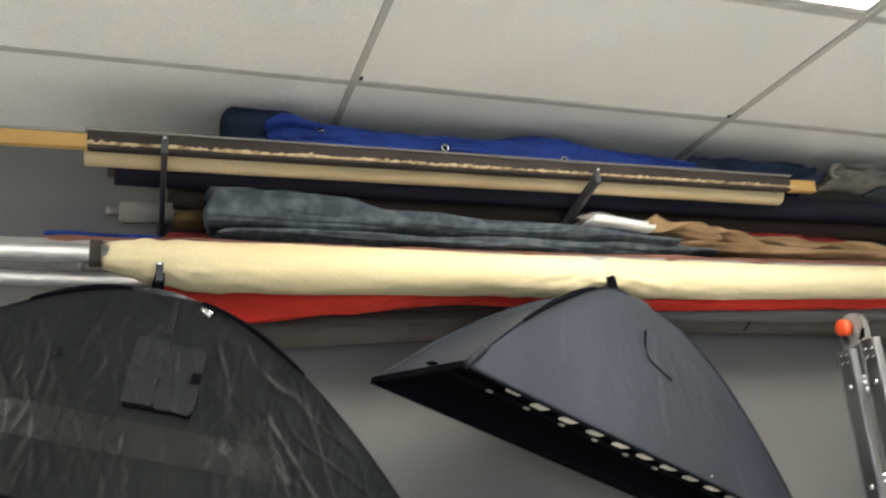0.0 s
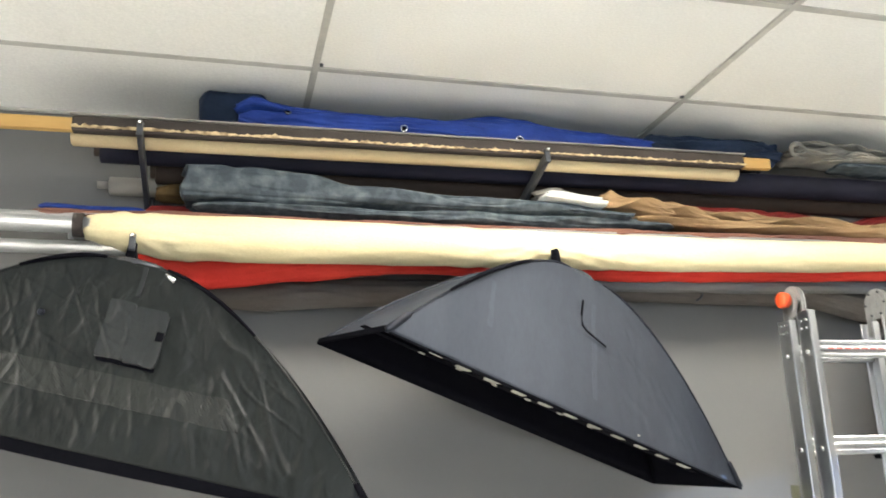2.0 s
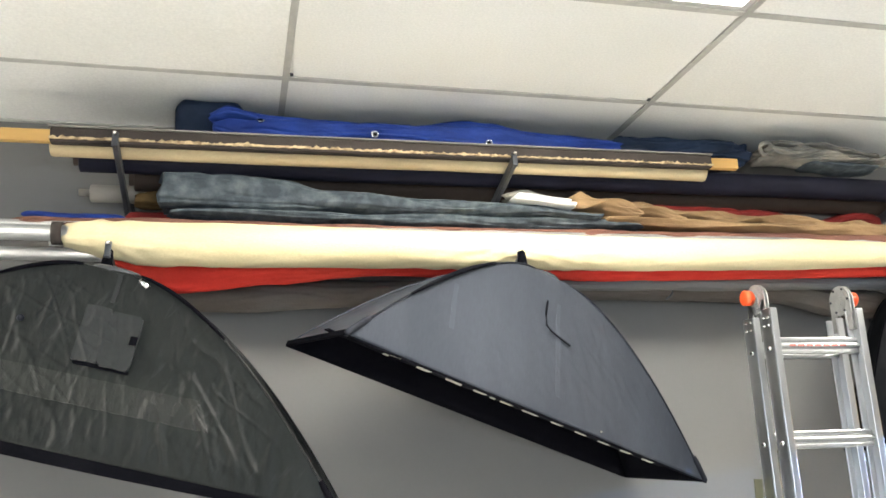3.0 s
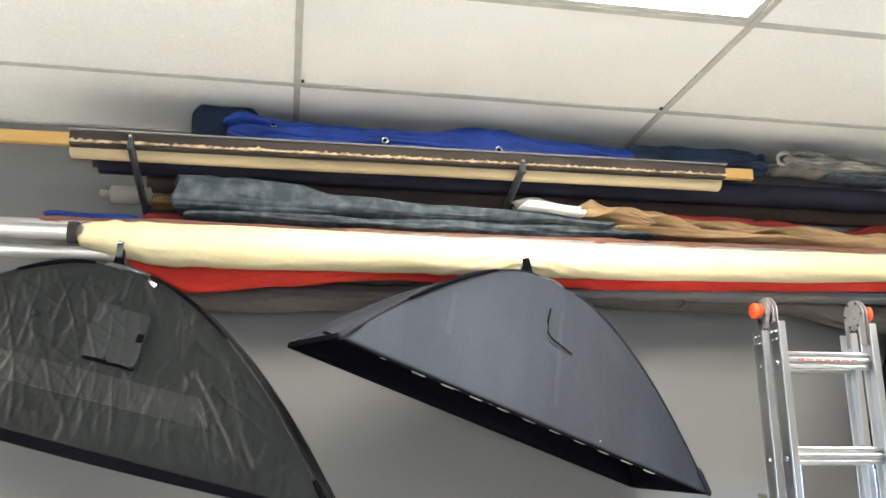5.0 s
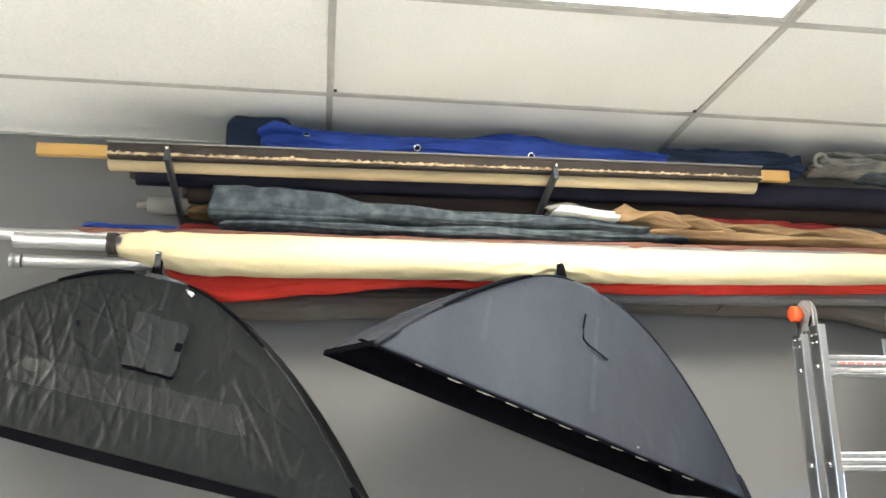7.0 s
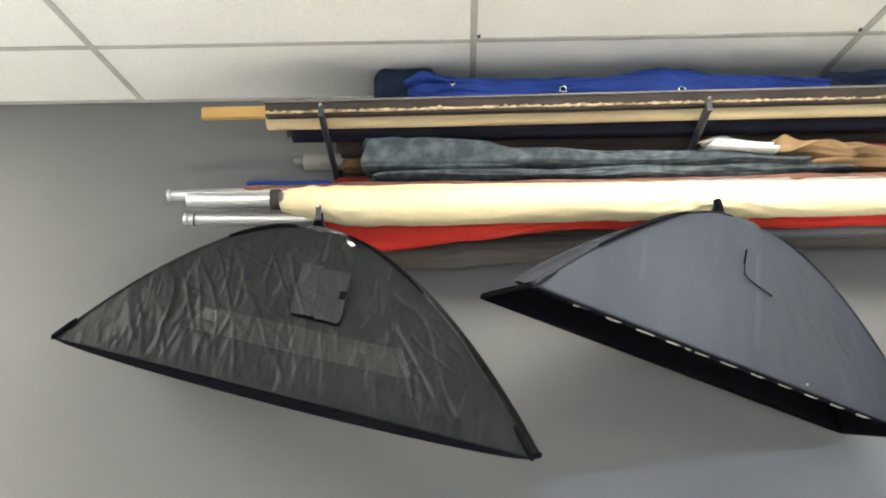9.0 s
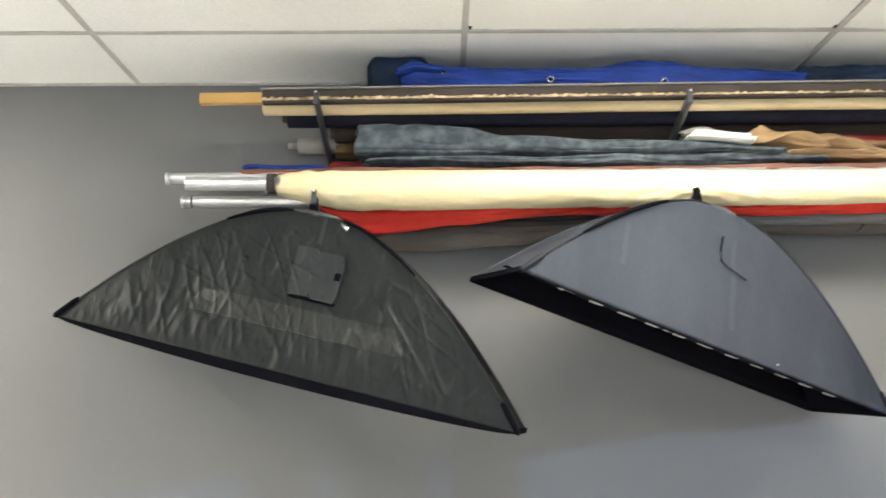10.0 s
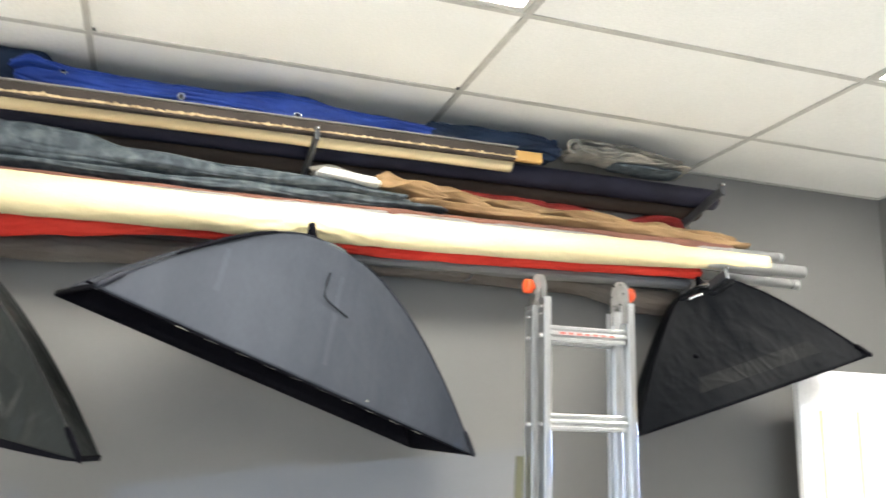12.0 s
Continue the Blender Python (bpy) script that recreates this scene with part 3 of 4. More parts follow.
tagged(solid("rolled_cloth", bundle(-0.31, 3.02, 2.30, [(-0.3, 2.245), (1, 2.246), (3, 2.262)], 0.05, [(-0.3, 0.032), (0, 0.037), (3, 0.042)], 0.08, 0.1, 22, 180, 64, end=0.06, valley=0.1), M_MAROON, True), "long russet-brown muslin roll behind the cream one", "cloth roll", "folded backdrops")
tagged(solid("rolled_cloth", bundle(-0.29, 0.02, 2.4, [(-0.29, 2.303), (0.02, 2.29)], 0.045, 0.024, 0.2, 0.2, 23, 60, 40, valley=0.2, fx=2.0), M_BLUE, True), "blue cloth end sticking out of the lower tier", "cloth", "folded backdrops")
mottled = thing("folded_cloth", (0.9, 2.3, 2.3), "crumpled blue-grey mottled muslin lying along the rack", "cloth", "folded backdrops")
part("fold", bundle(0.115, 1.6, [(0.1, 2.34), (1.77, 2.325)], [(0.11, 2.38), (0.3, 2.386), (0.5, 2.378), (0.64, 2.364), (1.0, 2.355), (1.35, 2.347), (1.6, 2.33)], 0.078,
     [(0.11, 0.062), (0.3, 0.062), (0.5, 0.051), (0.64, 0.036), (1.0, 0.03), (1.35, 0.023), (1.6, 0.013)], 0.22, 0.04, 24, 240, 96, 3.0, 0.006, valley=0.1, fx=1.2), M_TIEDYE, mottled, "", True)
part("fold", bundle(0.15, 1.765, 2.336, [(0.15, 2.308), (0.7, 2.308), (1.3, 2.312), (1.76, 2.318)], 0.056, [(0.15, 0.016), (0.7, 0.018), (1.3, 0.024), (1.76, 0.014)], 0.35, 0.1, 124, 200, 64, 2.4, valley=0.1, fx=1.0), M_TIEDYE, mottled, "", True)
white = thing("folded_sheet", (1.4, 2.28, 2.37), "folded white sheet resting on mottled muslin", "sheet")
for k, (xa, xb, z, dy, rz) in enumerate(((1.285, 1.478, 2.391, 0.0, 0.0055), (1.268, 1.492, 2.374, -0.014, 0.0075))):
    part("fold", bundle(xa, xb, 2.29 + dy, [(xa, z + 0.004), (xb, z - 0.012)], 0.055, rz, 0.12, 0.1, 30 + k, 40, 40, 5.0, 0.004, False), M_WHITE, white, "", True)
part("fold", bundle(1.255, 1.4, 2.3, [(1.25, 2.394), (1.32, 2.407), (1.4, 2.398)], 0.045, [(1.25, 0.012), (1.33, 0.011), (1.4, 0.006)], 0.3, 0.2, 37, 50, 48, 2.6, 0.02, valley=0.15, fx=3.0), M_STONE, white, "crumpled greyish end", True)
tan = thing("folded_cloth", (2.3, 2.3, 2.3), "twisted tan-brown muslin lying along the rack", "cloth", "folded backdrops")
part("fold", bundle(1.6, 3.05, 2.335, [(1.6, 2.374), (1.7, 2.372), (2.1, 2.352), (2.6, 2.338), (3.05, 2.322)], 0.06,
     [(1.6, 0.024), (1.72, 0.03), (1.84, 0.024), (1.93, 0.03), (2.02, 0.023), (2.2, 0.025), (2.8, 0.024), (3.05, 0.018)], 0.22, 0.07, 25, 240, 96, 2.2, 0.01, fx=1.8, lobes=0.27, twist=7.0), M_TAN, tan, "", True)
part("fold", bundle(1.62, 3.09, 2.315, [(1.62, 2.328), (2.1, 2.318), (2.6, 2.318), (3.08, 2.298)], 0.055, [(1.62, 0.014), (2.1, 0.019), (2.8, 0.021), (3.08, 0.019)], 0.2, 0.05, 125, 200, 64, 2.6, 0.01, fx=1.6, lobes=0.12, twist=2.0, many=4), M_TAN, tan, "", True)
part("knot", bundle(1.487, 1.76, [(1.487, 2.3), (1.76, 2.285)], [(1.487, 2.39), (1.6, 2.382), (1.76, 2.348)], 0.05, [(1.487, 0.022), (1.54, 0.032), (1.6, 0.03), (1.68, 0.024), (1.76, 0.012)], 0.2, 0.08, 225, 120, 80, 2.2, 0.03, fx=2.0, lobes=0.3, twist=11.0), M_TAN, tan, "bunched end", True)
part("knot", bundle(1.64, 1.93, [(1.64, 2.275), (1.93, 2.285)], [(1.64, 2.374), (1.76, 2.366), (1.93, 2.338)], 0.035, [(1.64, 0.012), (1.72, 0.024), (1.82, 0.02), (1.93, 0.01)], 0.2, 0.05, 226, 120, 80, 2.2, 0.05, fx=2.0, lobes=0.2, twist=9.0), M_TAN, tan, "bunched end", True)
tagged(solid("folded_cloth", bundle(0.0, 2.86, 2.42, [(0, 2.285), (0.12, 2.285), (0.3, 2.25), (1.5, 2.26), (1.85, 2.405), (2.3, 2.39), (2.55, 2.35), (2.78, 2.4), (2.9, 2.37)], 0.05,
     [(0, 0.05), (1.5, 0.05), (1.9, 0.04), (2.9, 0.04)], 0.15, 0.2, 26, 160, 64, valley=0.2), M_RED_SHADED, True), "long red cloth, its shade painted in, at the back of the lower tier", "cloth", "folded backdrops")
tagged(solid("folded_cloth", bundle(0.035, 0.2, 2.4, 2.375, 0.04, 0.028, 0.2, 0.25, 27, 40, 40, valley=0.25), M_STRAW, True), "small straw-brown cloth tucked beside the bracket", "cloth", "folded backdrops")
tagged(solid("rolled_cloth", bundle(-0.02, 2.85, 2.285, [(-0.02, 2.17), (0.05, 2.138), (0.17, 2.111), (0.5, 2.127), (0.8, 2.144), (1.5, 2.138), (2.85, 2.163)], 0.03,
     [(-0.02, 0.035), (0.17, 0.064), (0.5, 0.05), (0.8, 0.034), (1.6, 0.034), (2.85, 0.026)], 0.08, 0.12, 28, 200, 80, 2.0, valley=0.12), M_RED, True), "bright red cloth sagging below the cream roll", "cloth roll", "folded backdrops")
tagged(solid("rolled_cloth", bundle(0.0, 2.86, 2.45, [(0, 2.09), (0.3, 2.068), (0.8, 2.085), (1.7, 2.115), (2.35, 2.11), (2.7, 2.06), (2.86, 2.06)], 0.06,
     [(0, 0.045), (0.3, 0.05), (1, 0.045), (2.3, 0.04), (2.7, 0.055), (2.86, 0.05)], 0.1, 0.06, 29, 200, 80, valley=0.05), M_GREYCL, True), "long grey-brown muslin roll against the wall", "cloth roll", "folded backdrops")
tagged(solid("rolled_cloth", bundle(1.25, 2.84, 2.36, [(1.25, 2.1), (2.0, 2.115), (2.84, 2.128)], 0.035, [(1.25, 0.016), (2.0, 0.022), (2.84, 0.022)], 0.15, 0.08, 41, 140, 56, 2.3, 0.02, valley=0.08), M_PALE, True), "pale blue-grey muslin roll under the red cloth", "cloth roll", "folded backdrops")
bm = bmesh.new()
tube(bm, [(1.905, 2.385, 2.10), (1.9, 2.375, 2.085), (1.885, 2.37, 2.07), (1.87, 2.372, 2.062)], 0.0035, 8)
tagged(solid("tie_cord", bm, M_STEEL, True), "short dark cord end hanging from the grey roll", "cord")


# softboxes
def softbox(label, at, yaw, tilt, roll, A, B, D, cloth, group, features):
    sb = thing("softbox", at, label, "softbox", group, pose(*at, roll, tilt, yaw))
    RA, RB, K = features.get("ring_half", 0.075), 0.06, features.get("bow", 1.55)
    neck = features.get("neck", 0.0)
    crumple, fine = features.get("crumple", 0.0), features.get("fine", 1)

    def place(p, s, side=-1, out=0.0):
        """A point of the long panel: p along it, s from the ring to the mouth."""
        a, b = RA + (A - RA) * s, RB + (B - RB) * s
        sag = 0.02 * (1 - p * p) * math.sin(math.pi * s)
        calm = (1 - p * p) * math.sin(math.pi * s)
        out += 0.007 * noise.noise((p * 4, s * 4, A * 9 + side)) * calm
        if crumple and side < 0:
            x, z = p * a, -s * D * 1.25
            patch = max(0.05, 0.4 + 0.6 * noise.noise((x * 3.1, z * 3.1, A * 5)) + 0.9 * (s - 0.45) + 0.25 * p)
            for lean, long, wide, height in ((0.5, 5.0, 17.0, 1.0), (0.12, 6.0, 21.0, 0.8), (1.1, 5.0, 18.0, 0.5), (-0.3, 7.0, 19.0, 0.5)):
                u, v = x * math.cos(lean) + z * math.sin(lean), z * math.cos(lean) - x * math.sin(lean)
                d = abs(noise.noise((u * wide, v * long, lean * 9 + A)))
                out += crumple * height * patch * max(0.0, 1 - 5 * d) * min(1.0, 4 * (1 - abs(p)), 14 * (1 - s), 4 * s)
        return Vector((p * a, side * (b - sag + out), D * (1 - s ** K) + out * 0.4))

    def end(q, s, side=1, out=0.0):
        a, b = RA + (A - RA) * s, RB + (B - RB) * s
        sag = 0.03 * (1 - q * q) * math.sin(math.pi * s)
        return Vector((side * (a - sag + out), q * b, D * (1 - s ** K) + out * 0.4))

    def sheet(fn, us, ss, thick, ripple=0.0, lined=False):
        """A skin with thickness over a grid of the panel."""
        bm = bmesh.new()
        grids = []
        for o in (0.0, -thick):
            grids.append([[bm.verts.new(fn(u, s, o + ripple * noise.noise((u * 5, s * 5, A * 9)) * (1 - u * u) * math.sin(math.pi * s))) for u in us] for s in ss])
        for g in grids:
            for i in range(len(ss) - 1):
                for j in range(len(us) - 1):
                    bm.faces.new((g[i][j], g[i][j + 1], g[i + 1][j + 1], g[i + 1][j])).material_index = grids.index(g) if lined else 0
        g0, g1 = grids
        rim = [(0, j) for j in range(len(us))] + [(i, len(us) - 1) for i in range(1, len(ss))] + [(len(ss) - 1, j) for j in range(len(us) - 2, -1, -1)] + [(i, 0) for i in range(len(ss) - 2, 0, -1)]
        for (i, j), (k, l) in zip(rim, rim[1:] + rim[:1]):
            bm.faces.new((g0[i][j], g0[k][l], g1[k][l], g1[i][j]))
        return bm

    span = lambda a, b, n: [a + (b - a) * i / n for i in range(n + 1)]
    for side in (-1, 1):
        part("side_panel", sheet(lambda u, s, o: place(u, s, side, o), span(-1, 1, 40 * (fine if side < 0 else 1)), span(0, 1, 26 * (fine if side < 0 else 1)), 0.005, 0.0, True), [cloth, M_LIP], sb, "", True, True)
        part("end_panel", sheet(lambda u, s, o: end(u, s, side, o), span(-1, 1, 10), span(0, 1, 26), 0.005, 0.004, True), [cloth, M_LIP], sb, "", True, True)
    # binding round the mouth; the front one hangs by its own depth
    drop = features.get("drop", 0.004)

    def lip(u, s, o):
        return Vector((u * A, -B + 0.001 - o, 0.004 - s * (0.008 + drop * (1 - u * u) ** 0.6)))

    part("mouth_binding", sheet(lip, span(-1, 1, 40), span(0, 1, 2), 0.004), M_LIP, sb, "black binding", False, True)
    for lo, hi in (((-A, B - 0.004, -0.004), (A, B + 0.003, 0.012)), ((-A - 0.003, -B + 0.004, -0.004), (-A + 0.004, B - 0.004, 0.012)), ((A - 0.004, -B + 0.004, -0.004), (A + 0.003, B - 0.004, 0.012))):
        part("mouth_binding", boxed(lo, hi, 0.002), M_LIP, sb, "black binding", False, True)
    for sx in (-1, 1):
        for sy in (-1, 1):
            bm = bmesh.new()
            tube(bm, [place(sx, s, sy, 0.001) for s in span(0, 1, 16)], 0.003, 8)
            part("rod_seam", bm, cloth if sy > 0 else features.get("seam", M_LIP), sb, "", True, True)
            if sy > 0:
                continue
            bm = bmesh.new()
            tube(bm, [place(sx, s, sy, 0.003) for s in span(0.91, 1.0, 4)] + [place(sx, 1.0, sy, 0.003) - Vector((0, 0, 0.008))], [0.007, 0.009, 0.009, 0.009, 0.009, 0.006], 8)
            part("corner_sleeve", bm, features.get("sleeve", M_LIP), sb, "corner sleeve", True, True)
    bm = bmesh.new()
    tube(bm, [(RA * 0.8 * math.cos(a), RB * 0.85 * math.sin(a), D + 0.004) for a in span(0, 2 * math.pi, 24)], 0.011, 10, False)
    ring = part("speed_ring", bm, features.get("ring", M_STEEL), sb, "metal speed ring", True, True)
    bm = bmesh.new()
    hx = features.get("hook", 0.0)
    tube(bm, [(hx * 0.8, 0.0, D - 0.012), (hx * 0.9, -0.012, D + 0.008), (hx, -0.02, D + 0.025), (hx * 1.1, -0.022, D + 0.045 + neck), (hx * 1.15, -0.022, D + 0.05 + neck)], [0.03, 0.022, 0.015, 0.012, 0.008], 14)
    part("ring_mount", bm, M_LIP, sb, "dark mount held by the hook", True, True)
    bm = bmesh.new()
    box(bm, (-RA, -RB, D - 0.004), (RA, RB, D + 0.002), 0.001)
    part("top_cap", bm, cloth, sb, "", False, True)

    def decal(name, p0, p1, s0, s1, mat, lab, out=0.0025, skew=0.0, slant=0.0):
        fn = lambda u, s, o: place(p0 + (p1 - p0) * u + slant * (s - s0), s0 + (s1 - s0) * s + skew * u, -1, out + o)
        return part(name, sheet(fn, span(0, 1, 100), span(0, 1, 14), 0.001), mat, sb, lab, False, True)

    def decal_x(name, x0, x1, s0, s1, mat, lab, out=0.006, slant=0.0, rounded=0.0, thick=0.0015):
        def fn(u, s, o):
            u = 0.5 + (u - 0.5) * (1 - rounded * abs(2 * s - 1) ** 10)
            t = s0 + (s1 - s0) * s
            return place((x0 + (x1 - x0) * u + slant * s) / (RA + (A - RA) * t), t, -1, out + o)
        return part(name, sheet(fn, span(0, 1, 16), span(0, 1, 32), thick), mat, sb, lab, False, True)

    def stud(p, s, r, mat=M_LIP, lab="small dark stud"):
        bm = bmesh.new()
        bmesh.ops.create_uvsphere(bm, u_segments=12, v_segments=6, radius=r, matrix=Matrix.Translation(place(p, s, -1, 0.003)))
        part("stud", bm, mat, sb, lab, True, True)

    features["build"](sb, place, decal, decal_x, stud, D)
    return sb


def build_first(sb, place, decal, decal_x, stud, D):
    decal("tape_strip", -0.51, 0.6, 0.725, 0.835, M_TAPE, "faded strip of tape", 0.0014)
    decal("worn_tape", -0.5, -0.4, 0.735, 0.785, M_TAPEW, "pale worn piece of tape", 0.0018)
    decal_x("pocket_strip", -0.03, 0.046, 0.385, 0.668, M_PATCH, "grey strip along the pocket", 0.007, 0.006, 0.08, 0.005)
    decal_x("pocket_flap", 0.046, 0.14, 0.4, 0.675, M_PATCH, "grey pocket flap", 0.0105, 0.004, 0.22, 0.007)
    decal_x("pocket_hem", -0.014, 0.142, 0.668, 0.684, M_LIP, "dark pocket hem", 0.006, 0.0, 0.2, 0.004)
    decal_x("pocket_tab", 0.122, 0.143, 0.52, 0.56, M_LIP, "small dark tab", 0.0175, 0.0, 0.0, 0.003)
    decal_x("strap_line", 0.03, 0.043, 0.06, 0.34, M_PATCH, "pale strap end", 0.003, 0.0, 0.0, 0.002)
    for side, s0, s1, r in ((1, 0.03, 0.42, 0.006), (-1, 0.0, 0.3, 0.007)):
        bm = bmesh.new()
        tube(bm, [place(side, s0 + (s1 - s0) * k / 10, -1, 0.004) for k in range(11)], [r * (0.6 + 0.4 * math.sin(math.pi * k / 10)) for k in range(11)], 8)
        part("edge_piping", bm, M_LIP, sb, "black edge piping", True, True)
    stud(-0.43, 0.53, 0.01, M_SEAM)
    bm = bmesh.new()
    tube(bm, [(0.098, -0.066, D - 0.014), (0.126, -0.072, D - 0.028)], 0.008, 10)
    part("ring_clip", bm, M_BRIGHT, sb, "bright metal clip", True, True)


def build_second(sb, place, decal, decal_x, stud, D):
    bm = bmesh.new()
    tube(bm, [place(-0.075, 0.37, -1, 0.006), place(-0.072, 0.47, -1, 0.008), place(-0.062, 0.55, -1, 0.01), place(-0.02, 0.578, -1, 0.012), place(0.06, 0.594, -1, 0.01), place(0.165, 0.61, -1, 0.006)], 0.003, 8)
    part("strap", bm, M_LIP, sb, "thin black pull strap", True, True)
    bm = bmesh.new()
    tube(bm, [place(-1, 0.28 + 0.05 * k, -1, 0.004) for k in range(10)], [0.004 + 0.0035 * math.sin(math.pi * k / 9) for k in range(10)], 8)
    part("edge_piping", bm, M_LIP, sb, "black edge piping", True, True)
    part("inner_band", boxed((-0.685, -0.035, 0.031), (0.685, -0.01, 0.034)), M_LIP, sb, "black inner band", False, True)
    for k in range(6):
        x = -0.5 + 0.13 * k
        part("inner_tab", boxed((x, -0.028, 0.0275), (x + 0.017, -0.02, 0.0308)), M_TAB, sb, "small pale inner tab", False, True)
    # crease strips in a slightly paler copy of the slate nylon
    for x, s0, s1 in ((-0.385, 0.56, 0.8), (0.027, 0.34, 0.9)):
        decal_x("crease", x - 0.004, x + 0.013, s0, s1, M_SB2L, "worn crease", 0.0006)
    for k in range(11):
        x, wide = -0.523 + 0.1 * k, 0.022
        bm = bmesh.new()
        far = 0.02 if k == 0 else 0.0
        rim = [(-wide, -0.17), (wide, -0.17), (wide * 0.98, -0.123 - far), (wide * 0.8, -0.116 - far), (-wide * 0.8, -0.116 - far), (-wide * 0.98, -0.123 - far)]
        low, high = [[bm.verts.new((x + dx, y, 0.002 + z)) for dx, y in rim] for z in (0.0, 0.003)]
        bm.faces.new(low)
        bm.faces.new(high)
        for a in range(6):
            bm.faces.new((low[a], low[(a + 1) % 6], high[(a + 1) % 6], high[a]))
        part("fastener_tab", bm, M_TAB, sb, "off-white fastener tab", False, True)
    stud(0.31, 0.975, 0.0035, M_STONE, "small pale stud")


def build_third(sb, place, decal, decal_x, stud, D):
    decal("tape_strip", -0.43, 0.72, 0.775, 0.875, M_TAPEB, "black strip of tape", 0.0006)
    stud(-0.43, 0.62, 0.01)
    for x0, x1, z, seed in ((-0.11, -0.005, 0.006, 51), (0.0, 0.11, -0.012, 52)):
        part("collar", bundle(x0, x1, -0.045, [(x0, D + z - 0.02), (x1, D + z - 0.005)], 0.035, 0.017, 0.35, 0.2, seed, 40, 40, 2.2, 0.03, False, valley=0.2, fx=3.0), M_SB3, sb, "bunched black cloth round the ring", True, True)
    bm = bmesh.new()
    tube(bm, [(-0.09 + 0.014 * k, -0.088 - 0.003 * k, D - 0.03 + 0.006 * math.sin(k * 0.7)) for k in range(5)], 0.006, 10)
    part("ring_clip", bm, M_BRIGHT, sb, "bright metal clip", True, True)


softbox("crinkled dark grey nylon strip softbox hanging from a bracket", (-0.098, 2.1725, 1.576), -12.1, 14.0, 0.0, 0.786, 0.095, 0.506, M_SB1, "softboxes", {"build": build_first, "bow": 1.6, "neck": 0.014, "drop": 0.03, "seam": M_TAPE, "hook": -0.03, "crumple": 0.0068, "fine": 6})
softbox("slate-grey nylon strip softbox hanging open downwards from a bracket", (1.182, 2.14, 1.636), 22.8, 16.6, 3.6, 0.70, 0.175, 0.46, M_SB2, "softboxes", {"build": build_second, "hook": -0.1, "sleeve": M_SEAM, "seam": M_SEAM, "crumple": 0.0018, "fine": 3})
softbox("small black nylon softbox hanging under the crossbar ends", (2.993, 2.229, 1.672), -18.5, -20, 0.0, 0.48, 0.11, 0.45, M_SB3, "softboxes", {"build": build_third, "ring": M_ALU, "bow": 1.28, "ring_half": 0.09, "crumple": 0.0012, "fine": 3})

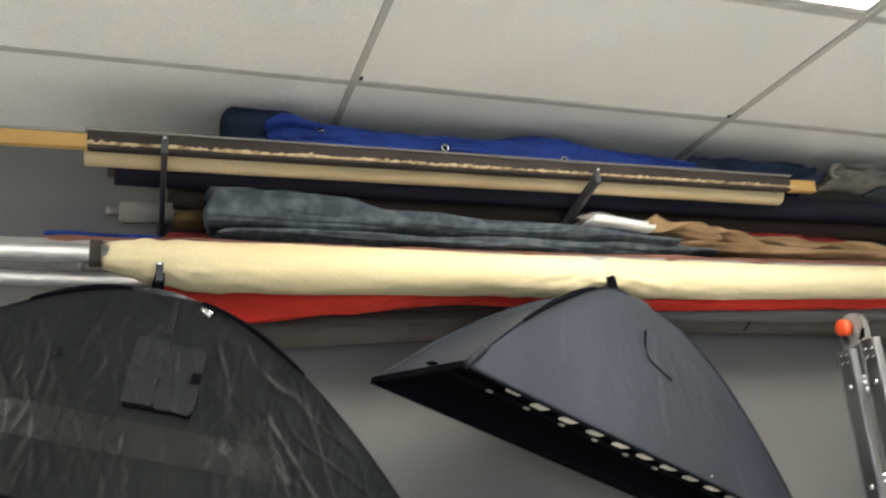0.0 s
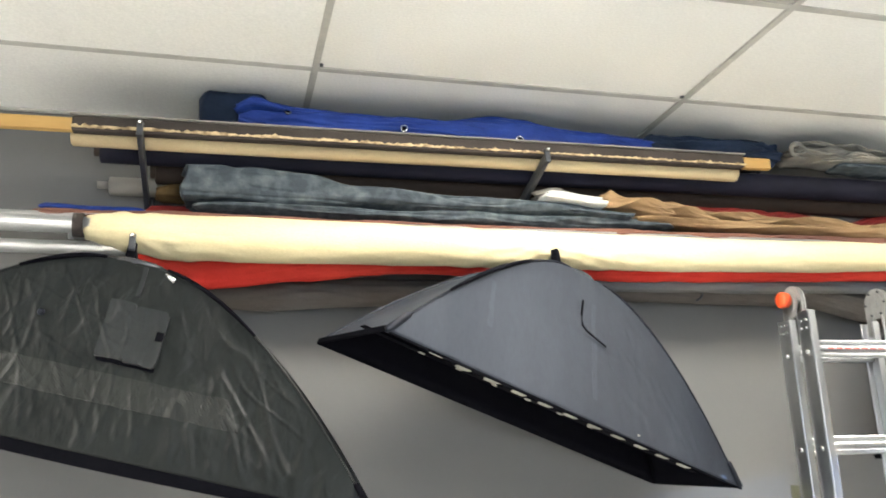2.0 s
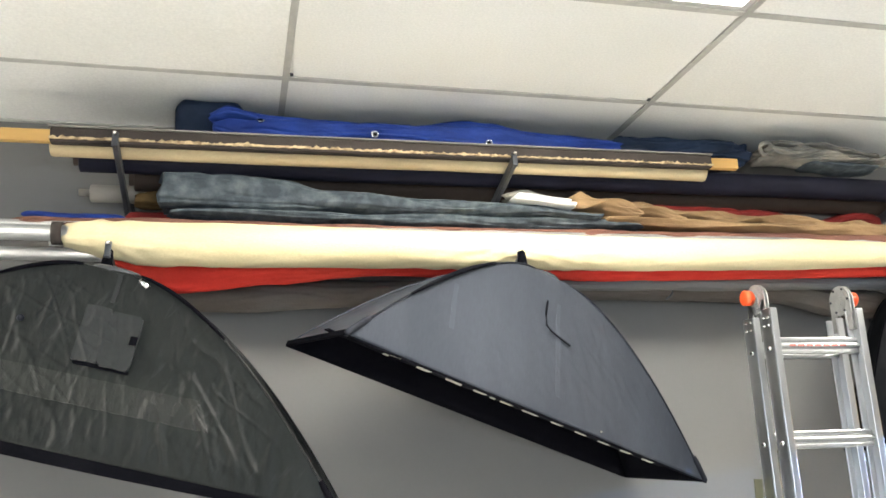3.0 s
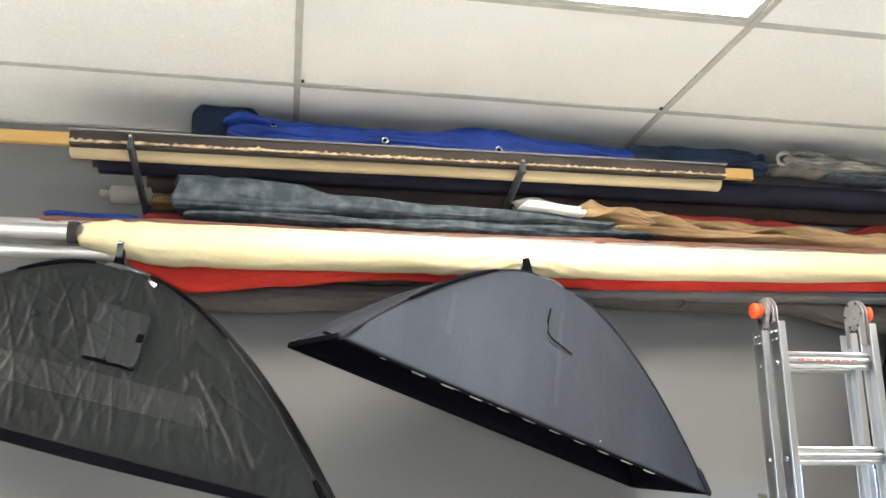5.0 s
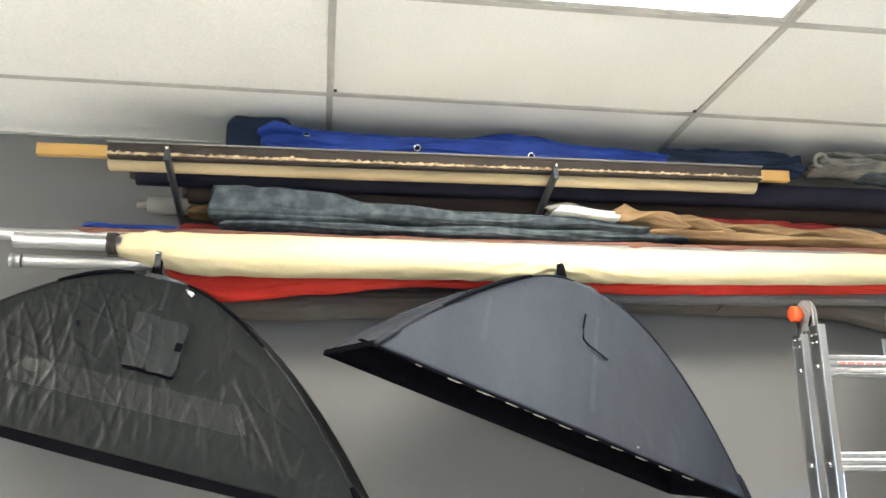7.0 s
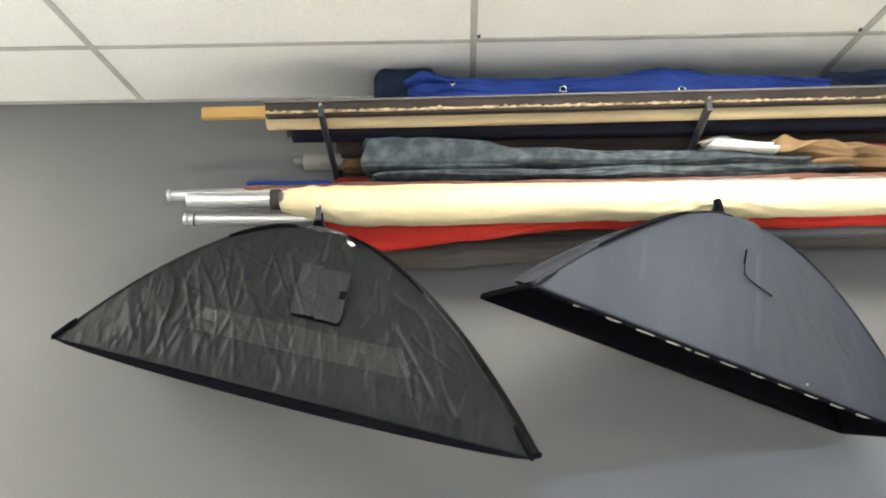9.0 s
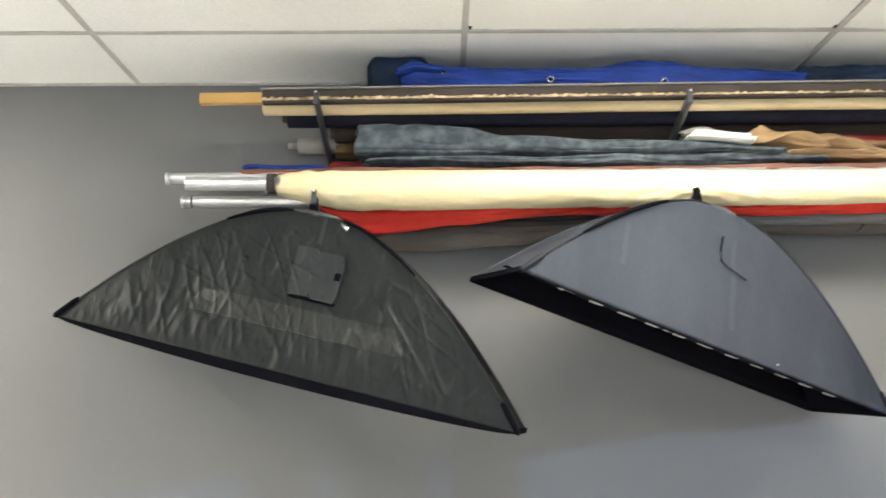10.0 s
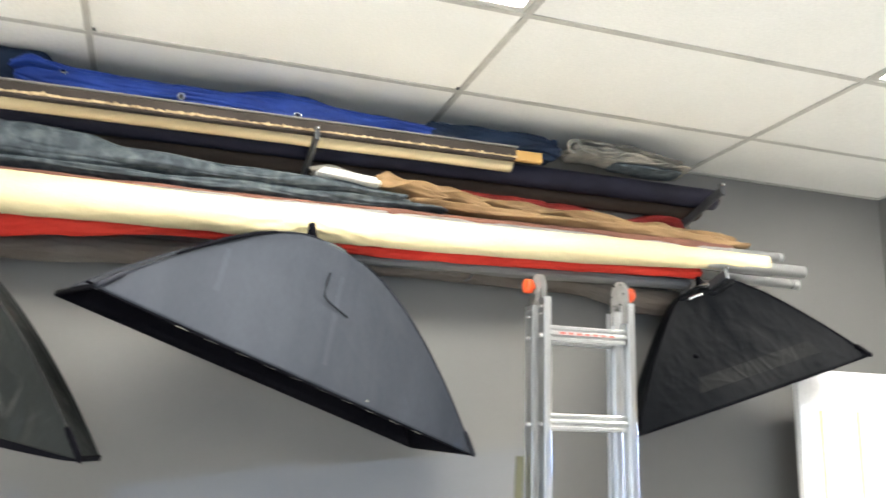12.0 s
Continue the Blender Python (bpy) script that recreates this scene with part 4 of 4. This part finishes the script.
# ladder
ladder = thing("folding_ladder", (2.22, 2.05, 0), "folded aluminium multi-position ladder with orange hinge knobs", "ladder")
LX, RX, FY, BY = 2.032, 2.352, 2.012, 2.112
for x, o in ((LX, -1), (RX, 1)):
    for y, top in ((FY, 1.955), (BY, 1.94)):
        bm = bmesh.new()
        box(bm, (x - 0.012, y - 0.03, 0.02), (x + 0.012, y - 0.024, top), 0.0015)
        box(bm, (x - 0.012, y + 0.024, 0.02), (x + 0.012, y + 0.03, top), 0.0015)
        box(bm, (x + o * 0.009 - 0.003, y - 0.0235, 0.02), (x + o * 0.009 + 0.003, y + 0.0235, top), 0.0015)
        rail = part("rail", bm, M_ALU, ladder)
        part("rubber_foot", boxed((x - 0.02, y - 0.034, 0), (x + 0.02, y + 0.034, 0.05), 0.004), M_LIP, rail, "black rubber foot")
        for rz in (1.835, 1.54, 1.245):
            bm = bmesh.new()
            tube(bm, [(x + o * 0.011, y, rz - 0.01), (x + o * 0.017, y, rz - 0.01)], [0.011, 0.006], 12)
            part("rivet", bm, M_BRIGHT, rail, "", True)
        for rz in (1.9, 1.925):
            for dy in (-0.012, 0.012):
                bm = bmesh.new()
                tube(bm, [(x + o * 0.011, y + dy, rz), (x + o * 0.015, y + dy, rz)], [0.006, 0.003], 10)
                part("rivet", bm, M_BRIGHT, rail, "", True)
    bm = bmesh.new()
    for dx in (-0.006, 0.006):
        mid = Vector((x + dx, 2.062, 1.995))
        tube(bm, [mid - Vector((0.002, 0, 0)), mid + Vector((0.002, 0, 0))], 0.05, 28)
        box(bm, (x + dx - 0.002, 2.012, 1.89), (x + dx + 0.002, 2.04, 1.99))
        box(bm, (x + dx - 0.002, 2.084, 1.89), (x + dx + 0.002, 2.112, 1.99))
    for r, d in ((0.034, 0.0095), (0.016, 0.013)):
        tube(bm, [(x - d, 2.062, 1.995), (x + d, 2.062, 1.995)], r, 20)
    hinge = part("hinge", bm, M_CAST, ladder, "round cast hinge plates")
    for ang in range(6):
        a = ang * math.pi / 3
        bm = bmesh.new()
        tube(bm, [(x - o * 0.008, 2.062 + 0.042 * math.cos(a), 1.995 + 0.042 * math.sin(a)), (x - o * 0.012, 2.062 + 0.042 * math.cos(a), 1.995 + 0.042 * math.sin(a))], 0.004, 8)
        part("rivet", bm, M_STEEL, hinge, "", True)
    bm = bmesh.new()
    tube(bm, [(x + o * 0.008, 2.062, 2.0), (x + o * 0.022, 2.062, 2.0), (x + o * 0.024, 2.062, 2.0), (x + o * 0.048, 2.062, 2.0), (x + o * 0.053, 2.062, 2.0)], [0.01, 0.01, 0.024, 0.026, 0.02], 20)
    part("knob", bm, M_ORANGE, hinge, "orange plastic hinge knob", True)
for z in (1.835, 1.54, 1.245, 0.95, 0.655, 0.36):
    for y in (FY, BY):
        bm = bmesh.new()
        for dz, dy in ((0.02, 0.008), (0.0, 0.016), (-0.02, 0.008)):
            box(bm, (LX + 0.007, y - dy, z + dz - 0.0068), (RX - 0.007, y + dy, z + dz + 0.0068), 0.003)
        box(bm, (LX + 0.007, y - 0.003, z - 0.02), (RX - 0.007, y + 0.003, z + 0.02))
        rung = part("rung", bm, M_ALU, ladder, "ribbed aluminium rung")
        if z > 1.8 and y == FY:
            for k in range(7):
                x = LX + 0.05 + k * 0.031
                part("print_bar", boxed((x, y - 0.0178, z - 0.004), (x + 0.022, y - 0.0162, z + 0.004)), M_REDPRINT, rung, "red printed mark")
bm = bmesh.new()
box(bm, (-0.016, -0.002, -0.22), (0.016, 0.002, 0), 0.001, Matrix.Translation((2.004, 2.146, 1.425)) @ pose(0, 0, 0, 0, 3, 10))
part("tie_strap", bm, M_OLIVE, ladder, "olive webbing strap hanging from the rail")

# white board in the corner
board = thing("white_board", (3.68, 2.32, 0), "tall plain white board standing before the grey wall", "board")
part("sheet", boxed((3.315, 2.3, 0), (4.06, 2.335, 1.805), 0.003), M_BOARD, board)
for x in (3.41, 3.6):
    part("tape_line", boxed((x, 2.297, 0.3), (x + 0.016, 2.2995, 1.64)), M_YELLOW, board, "faint yellowed tape line")
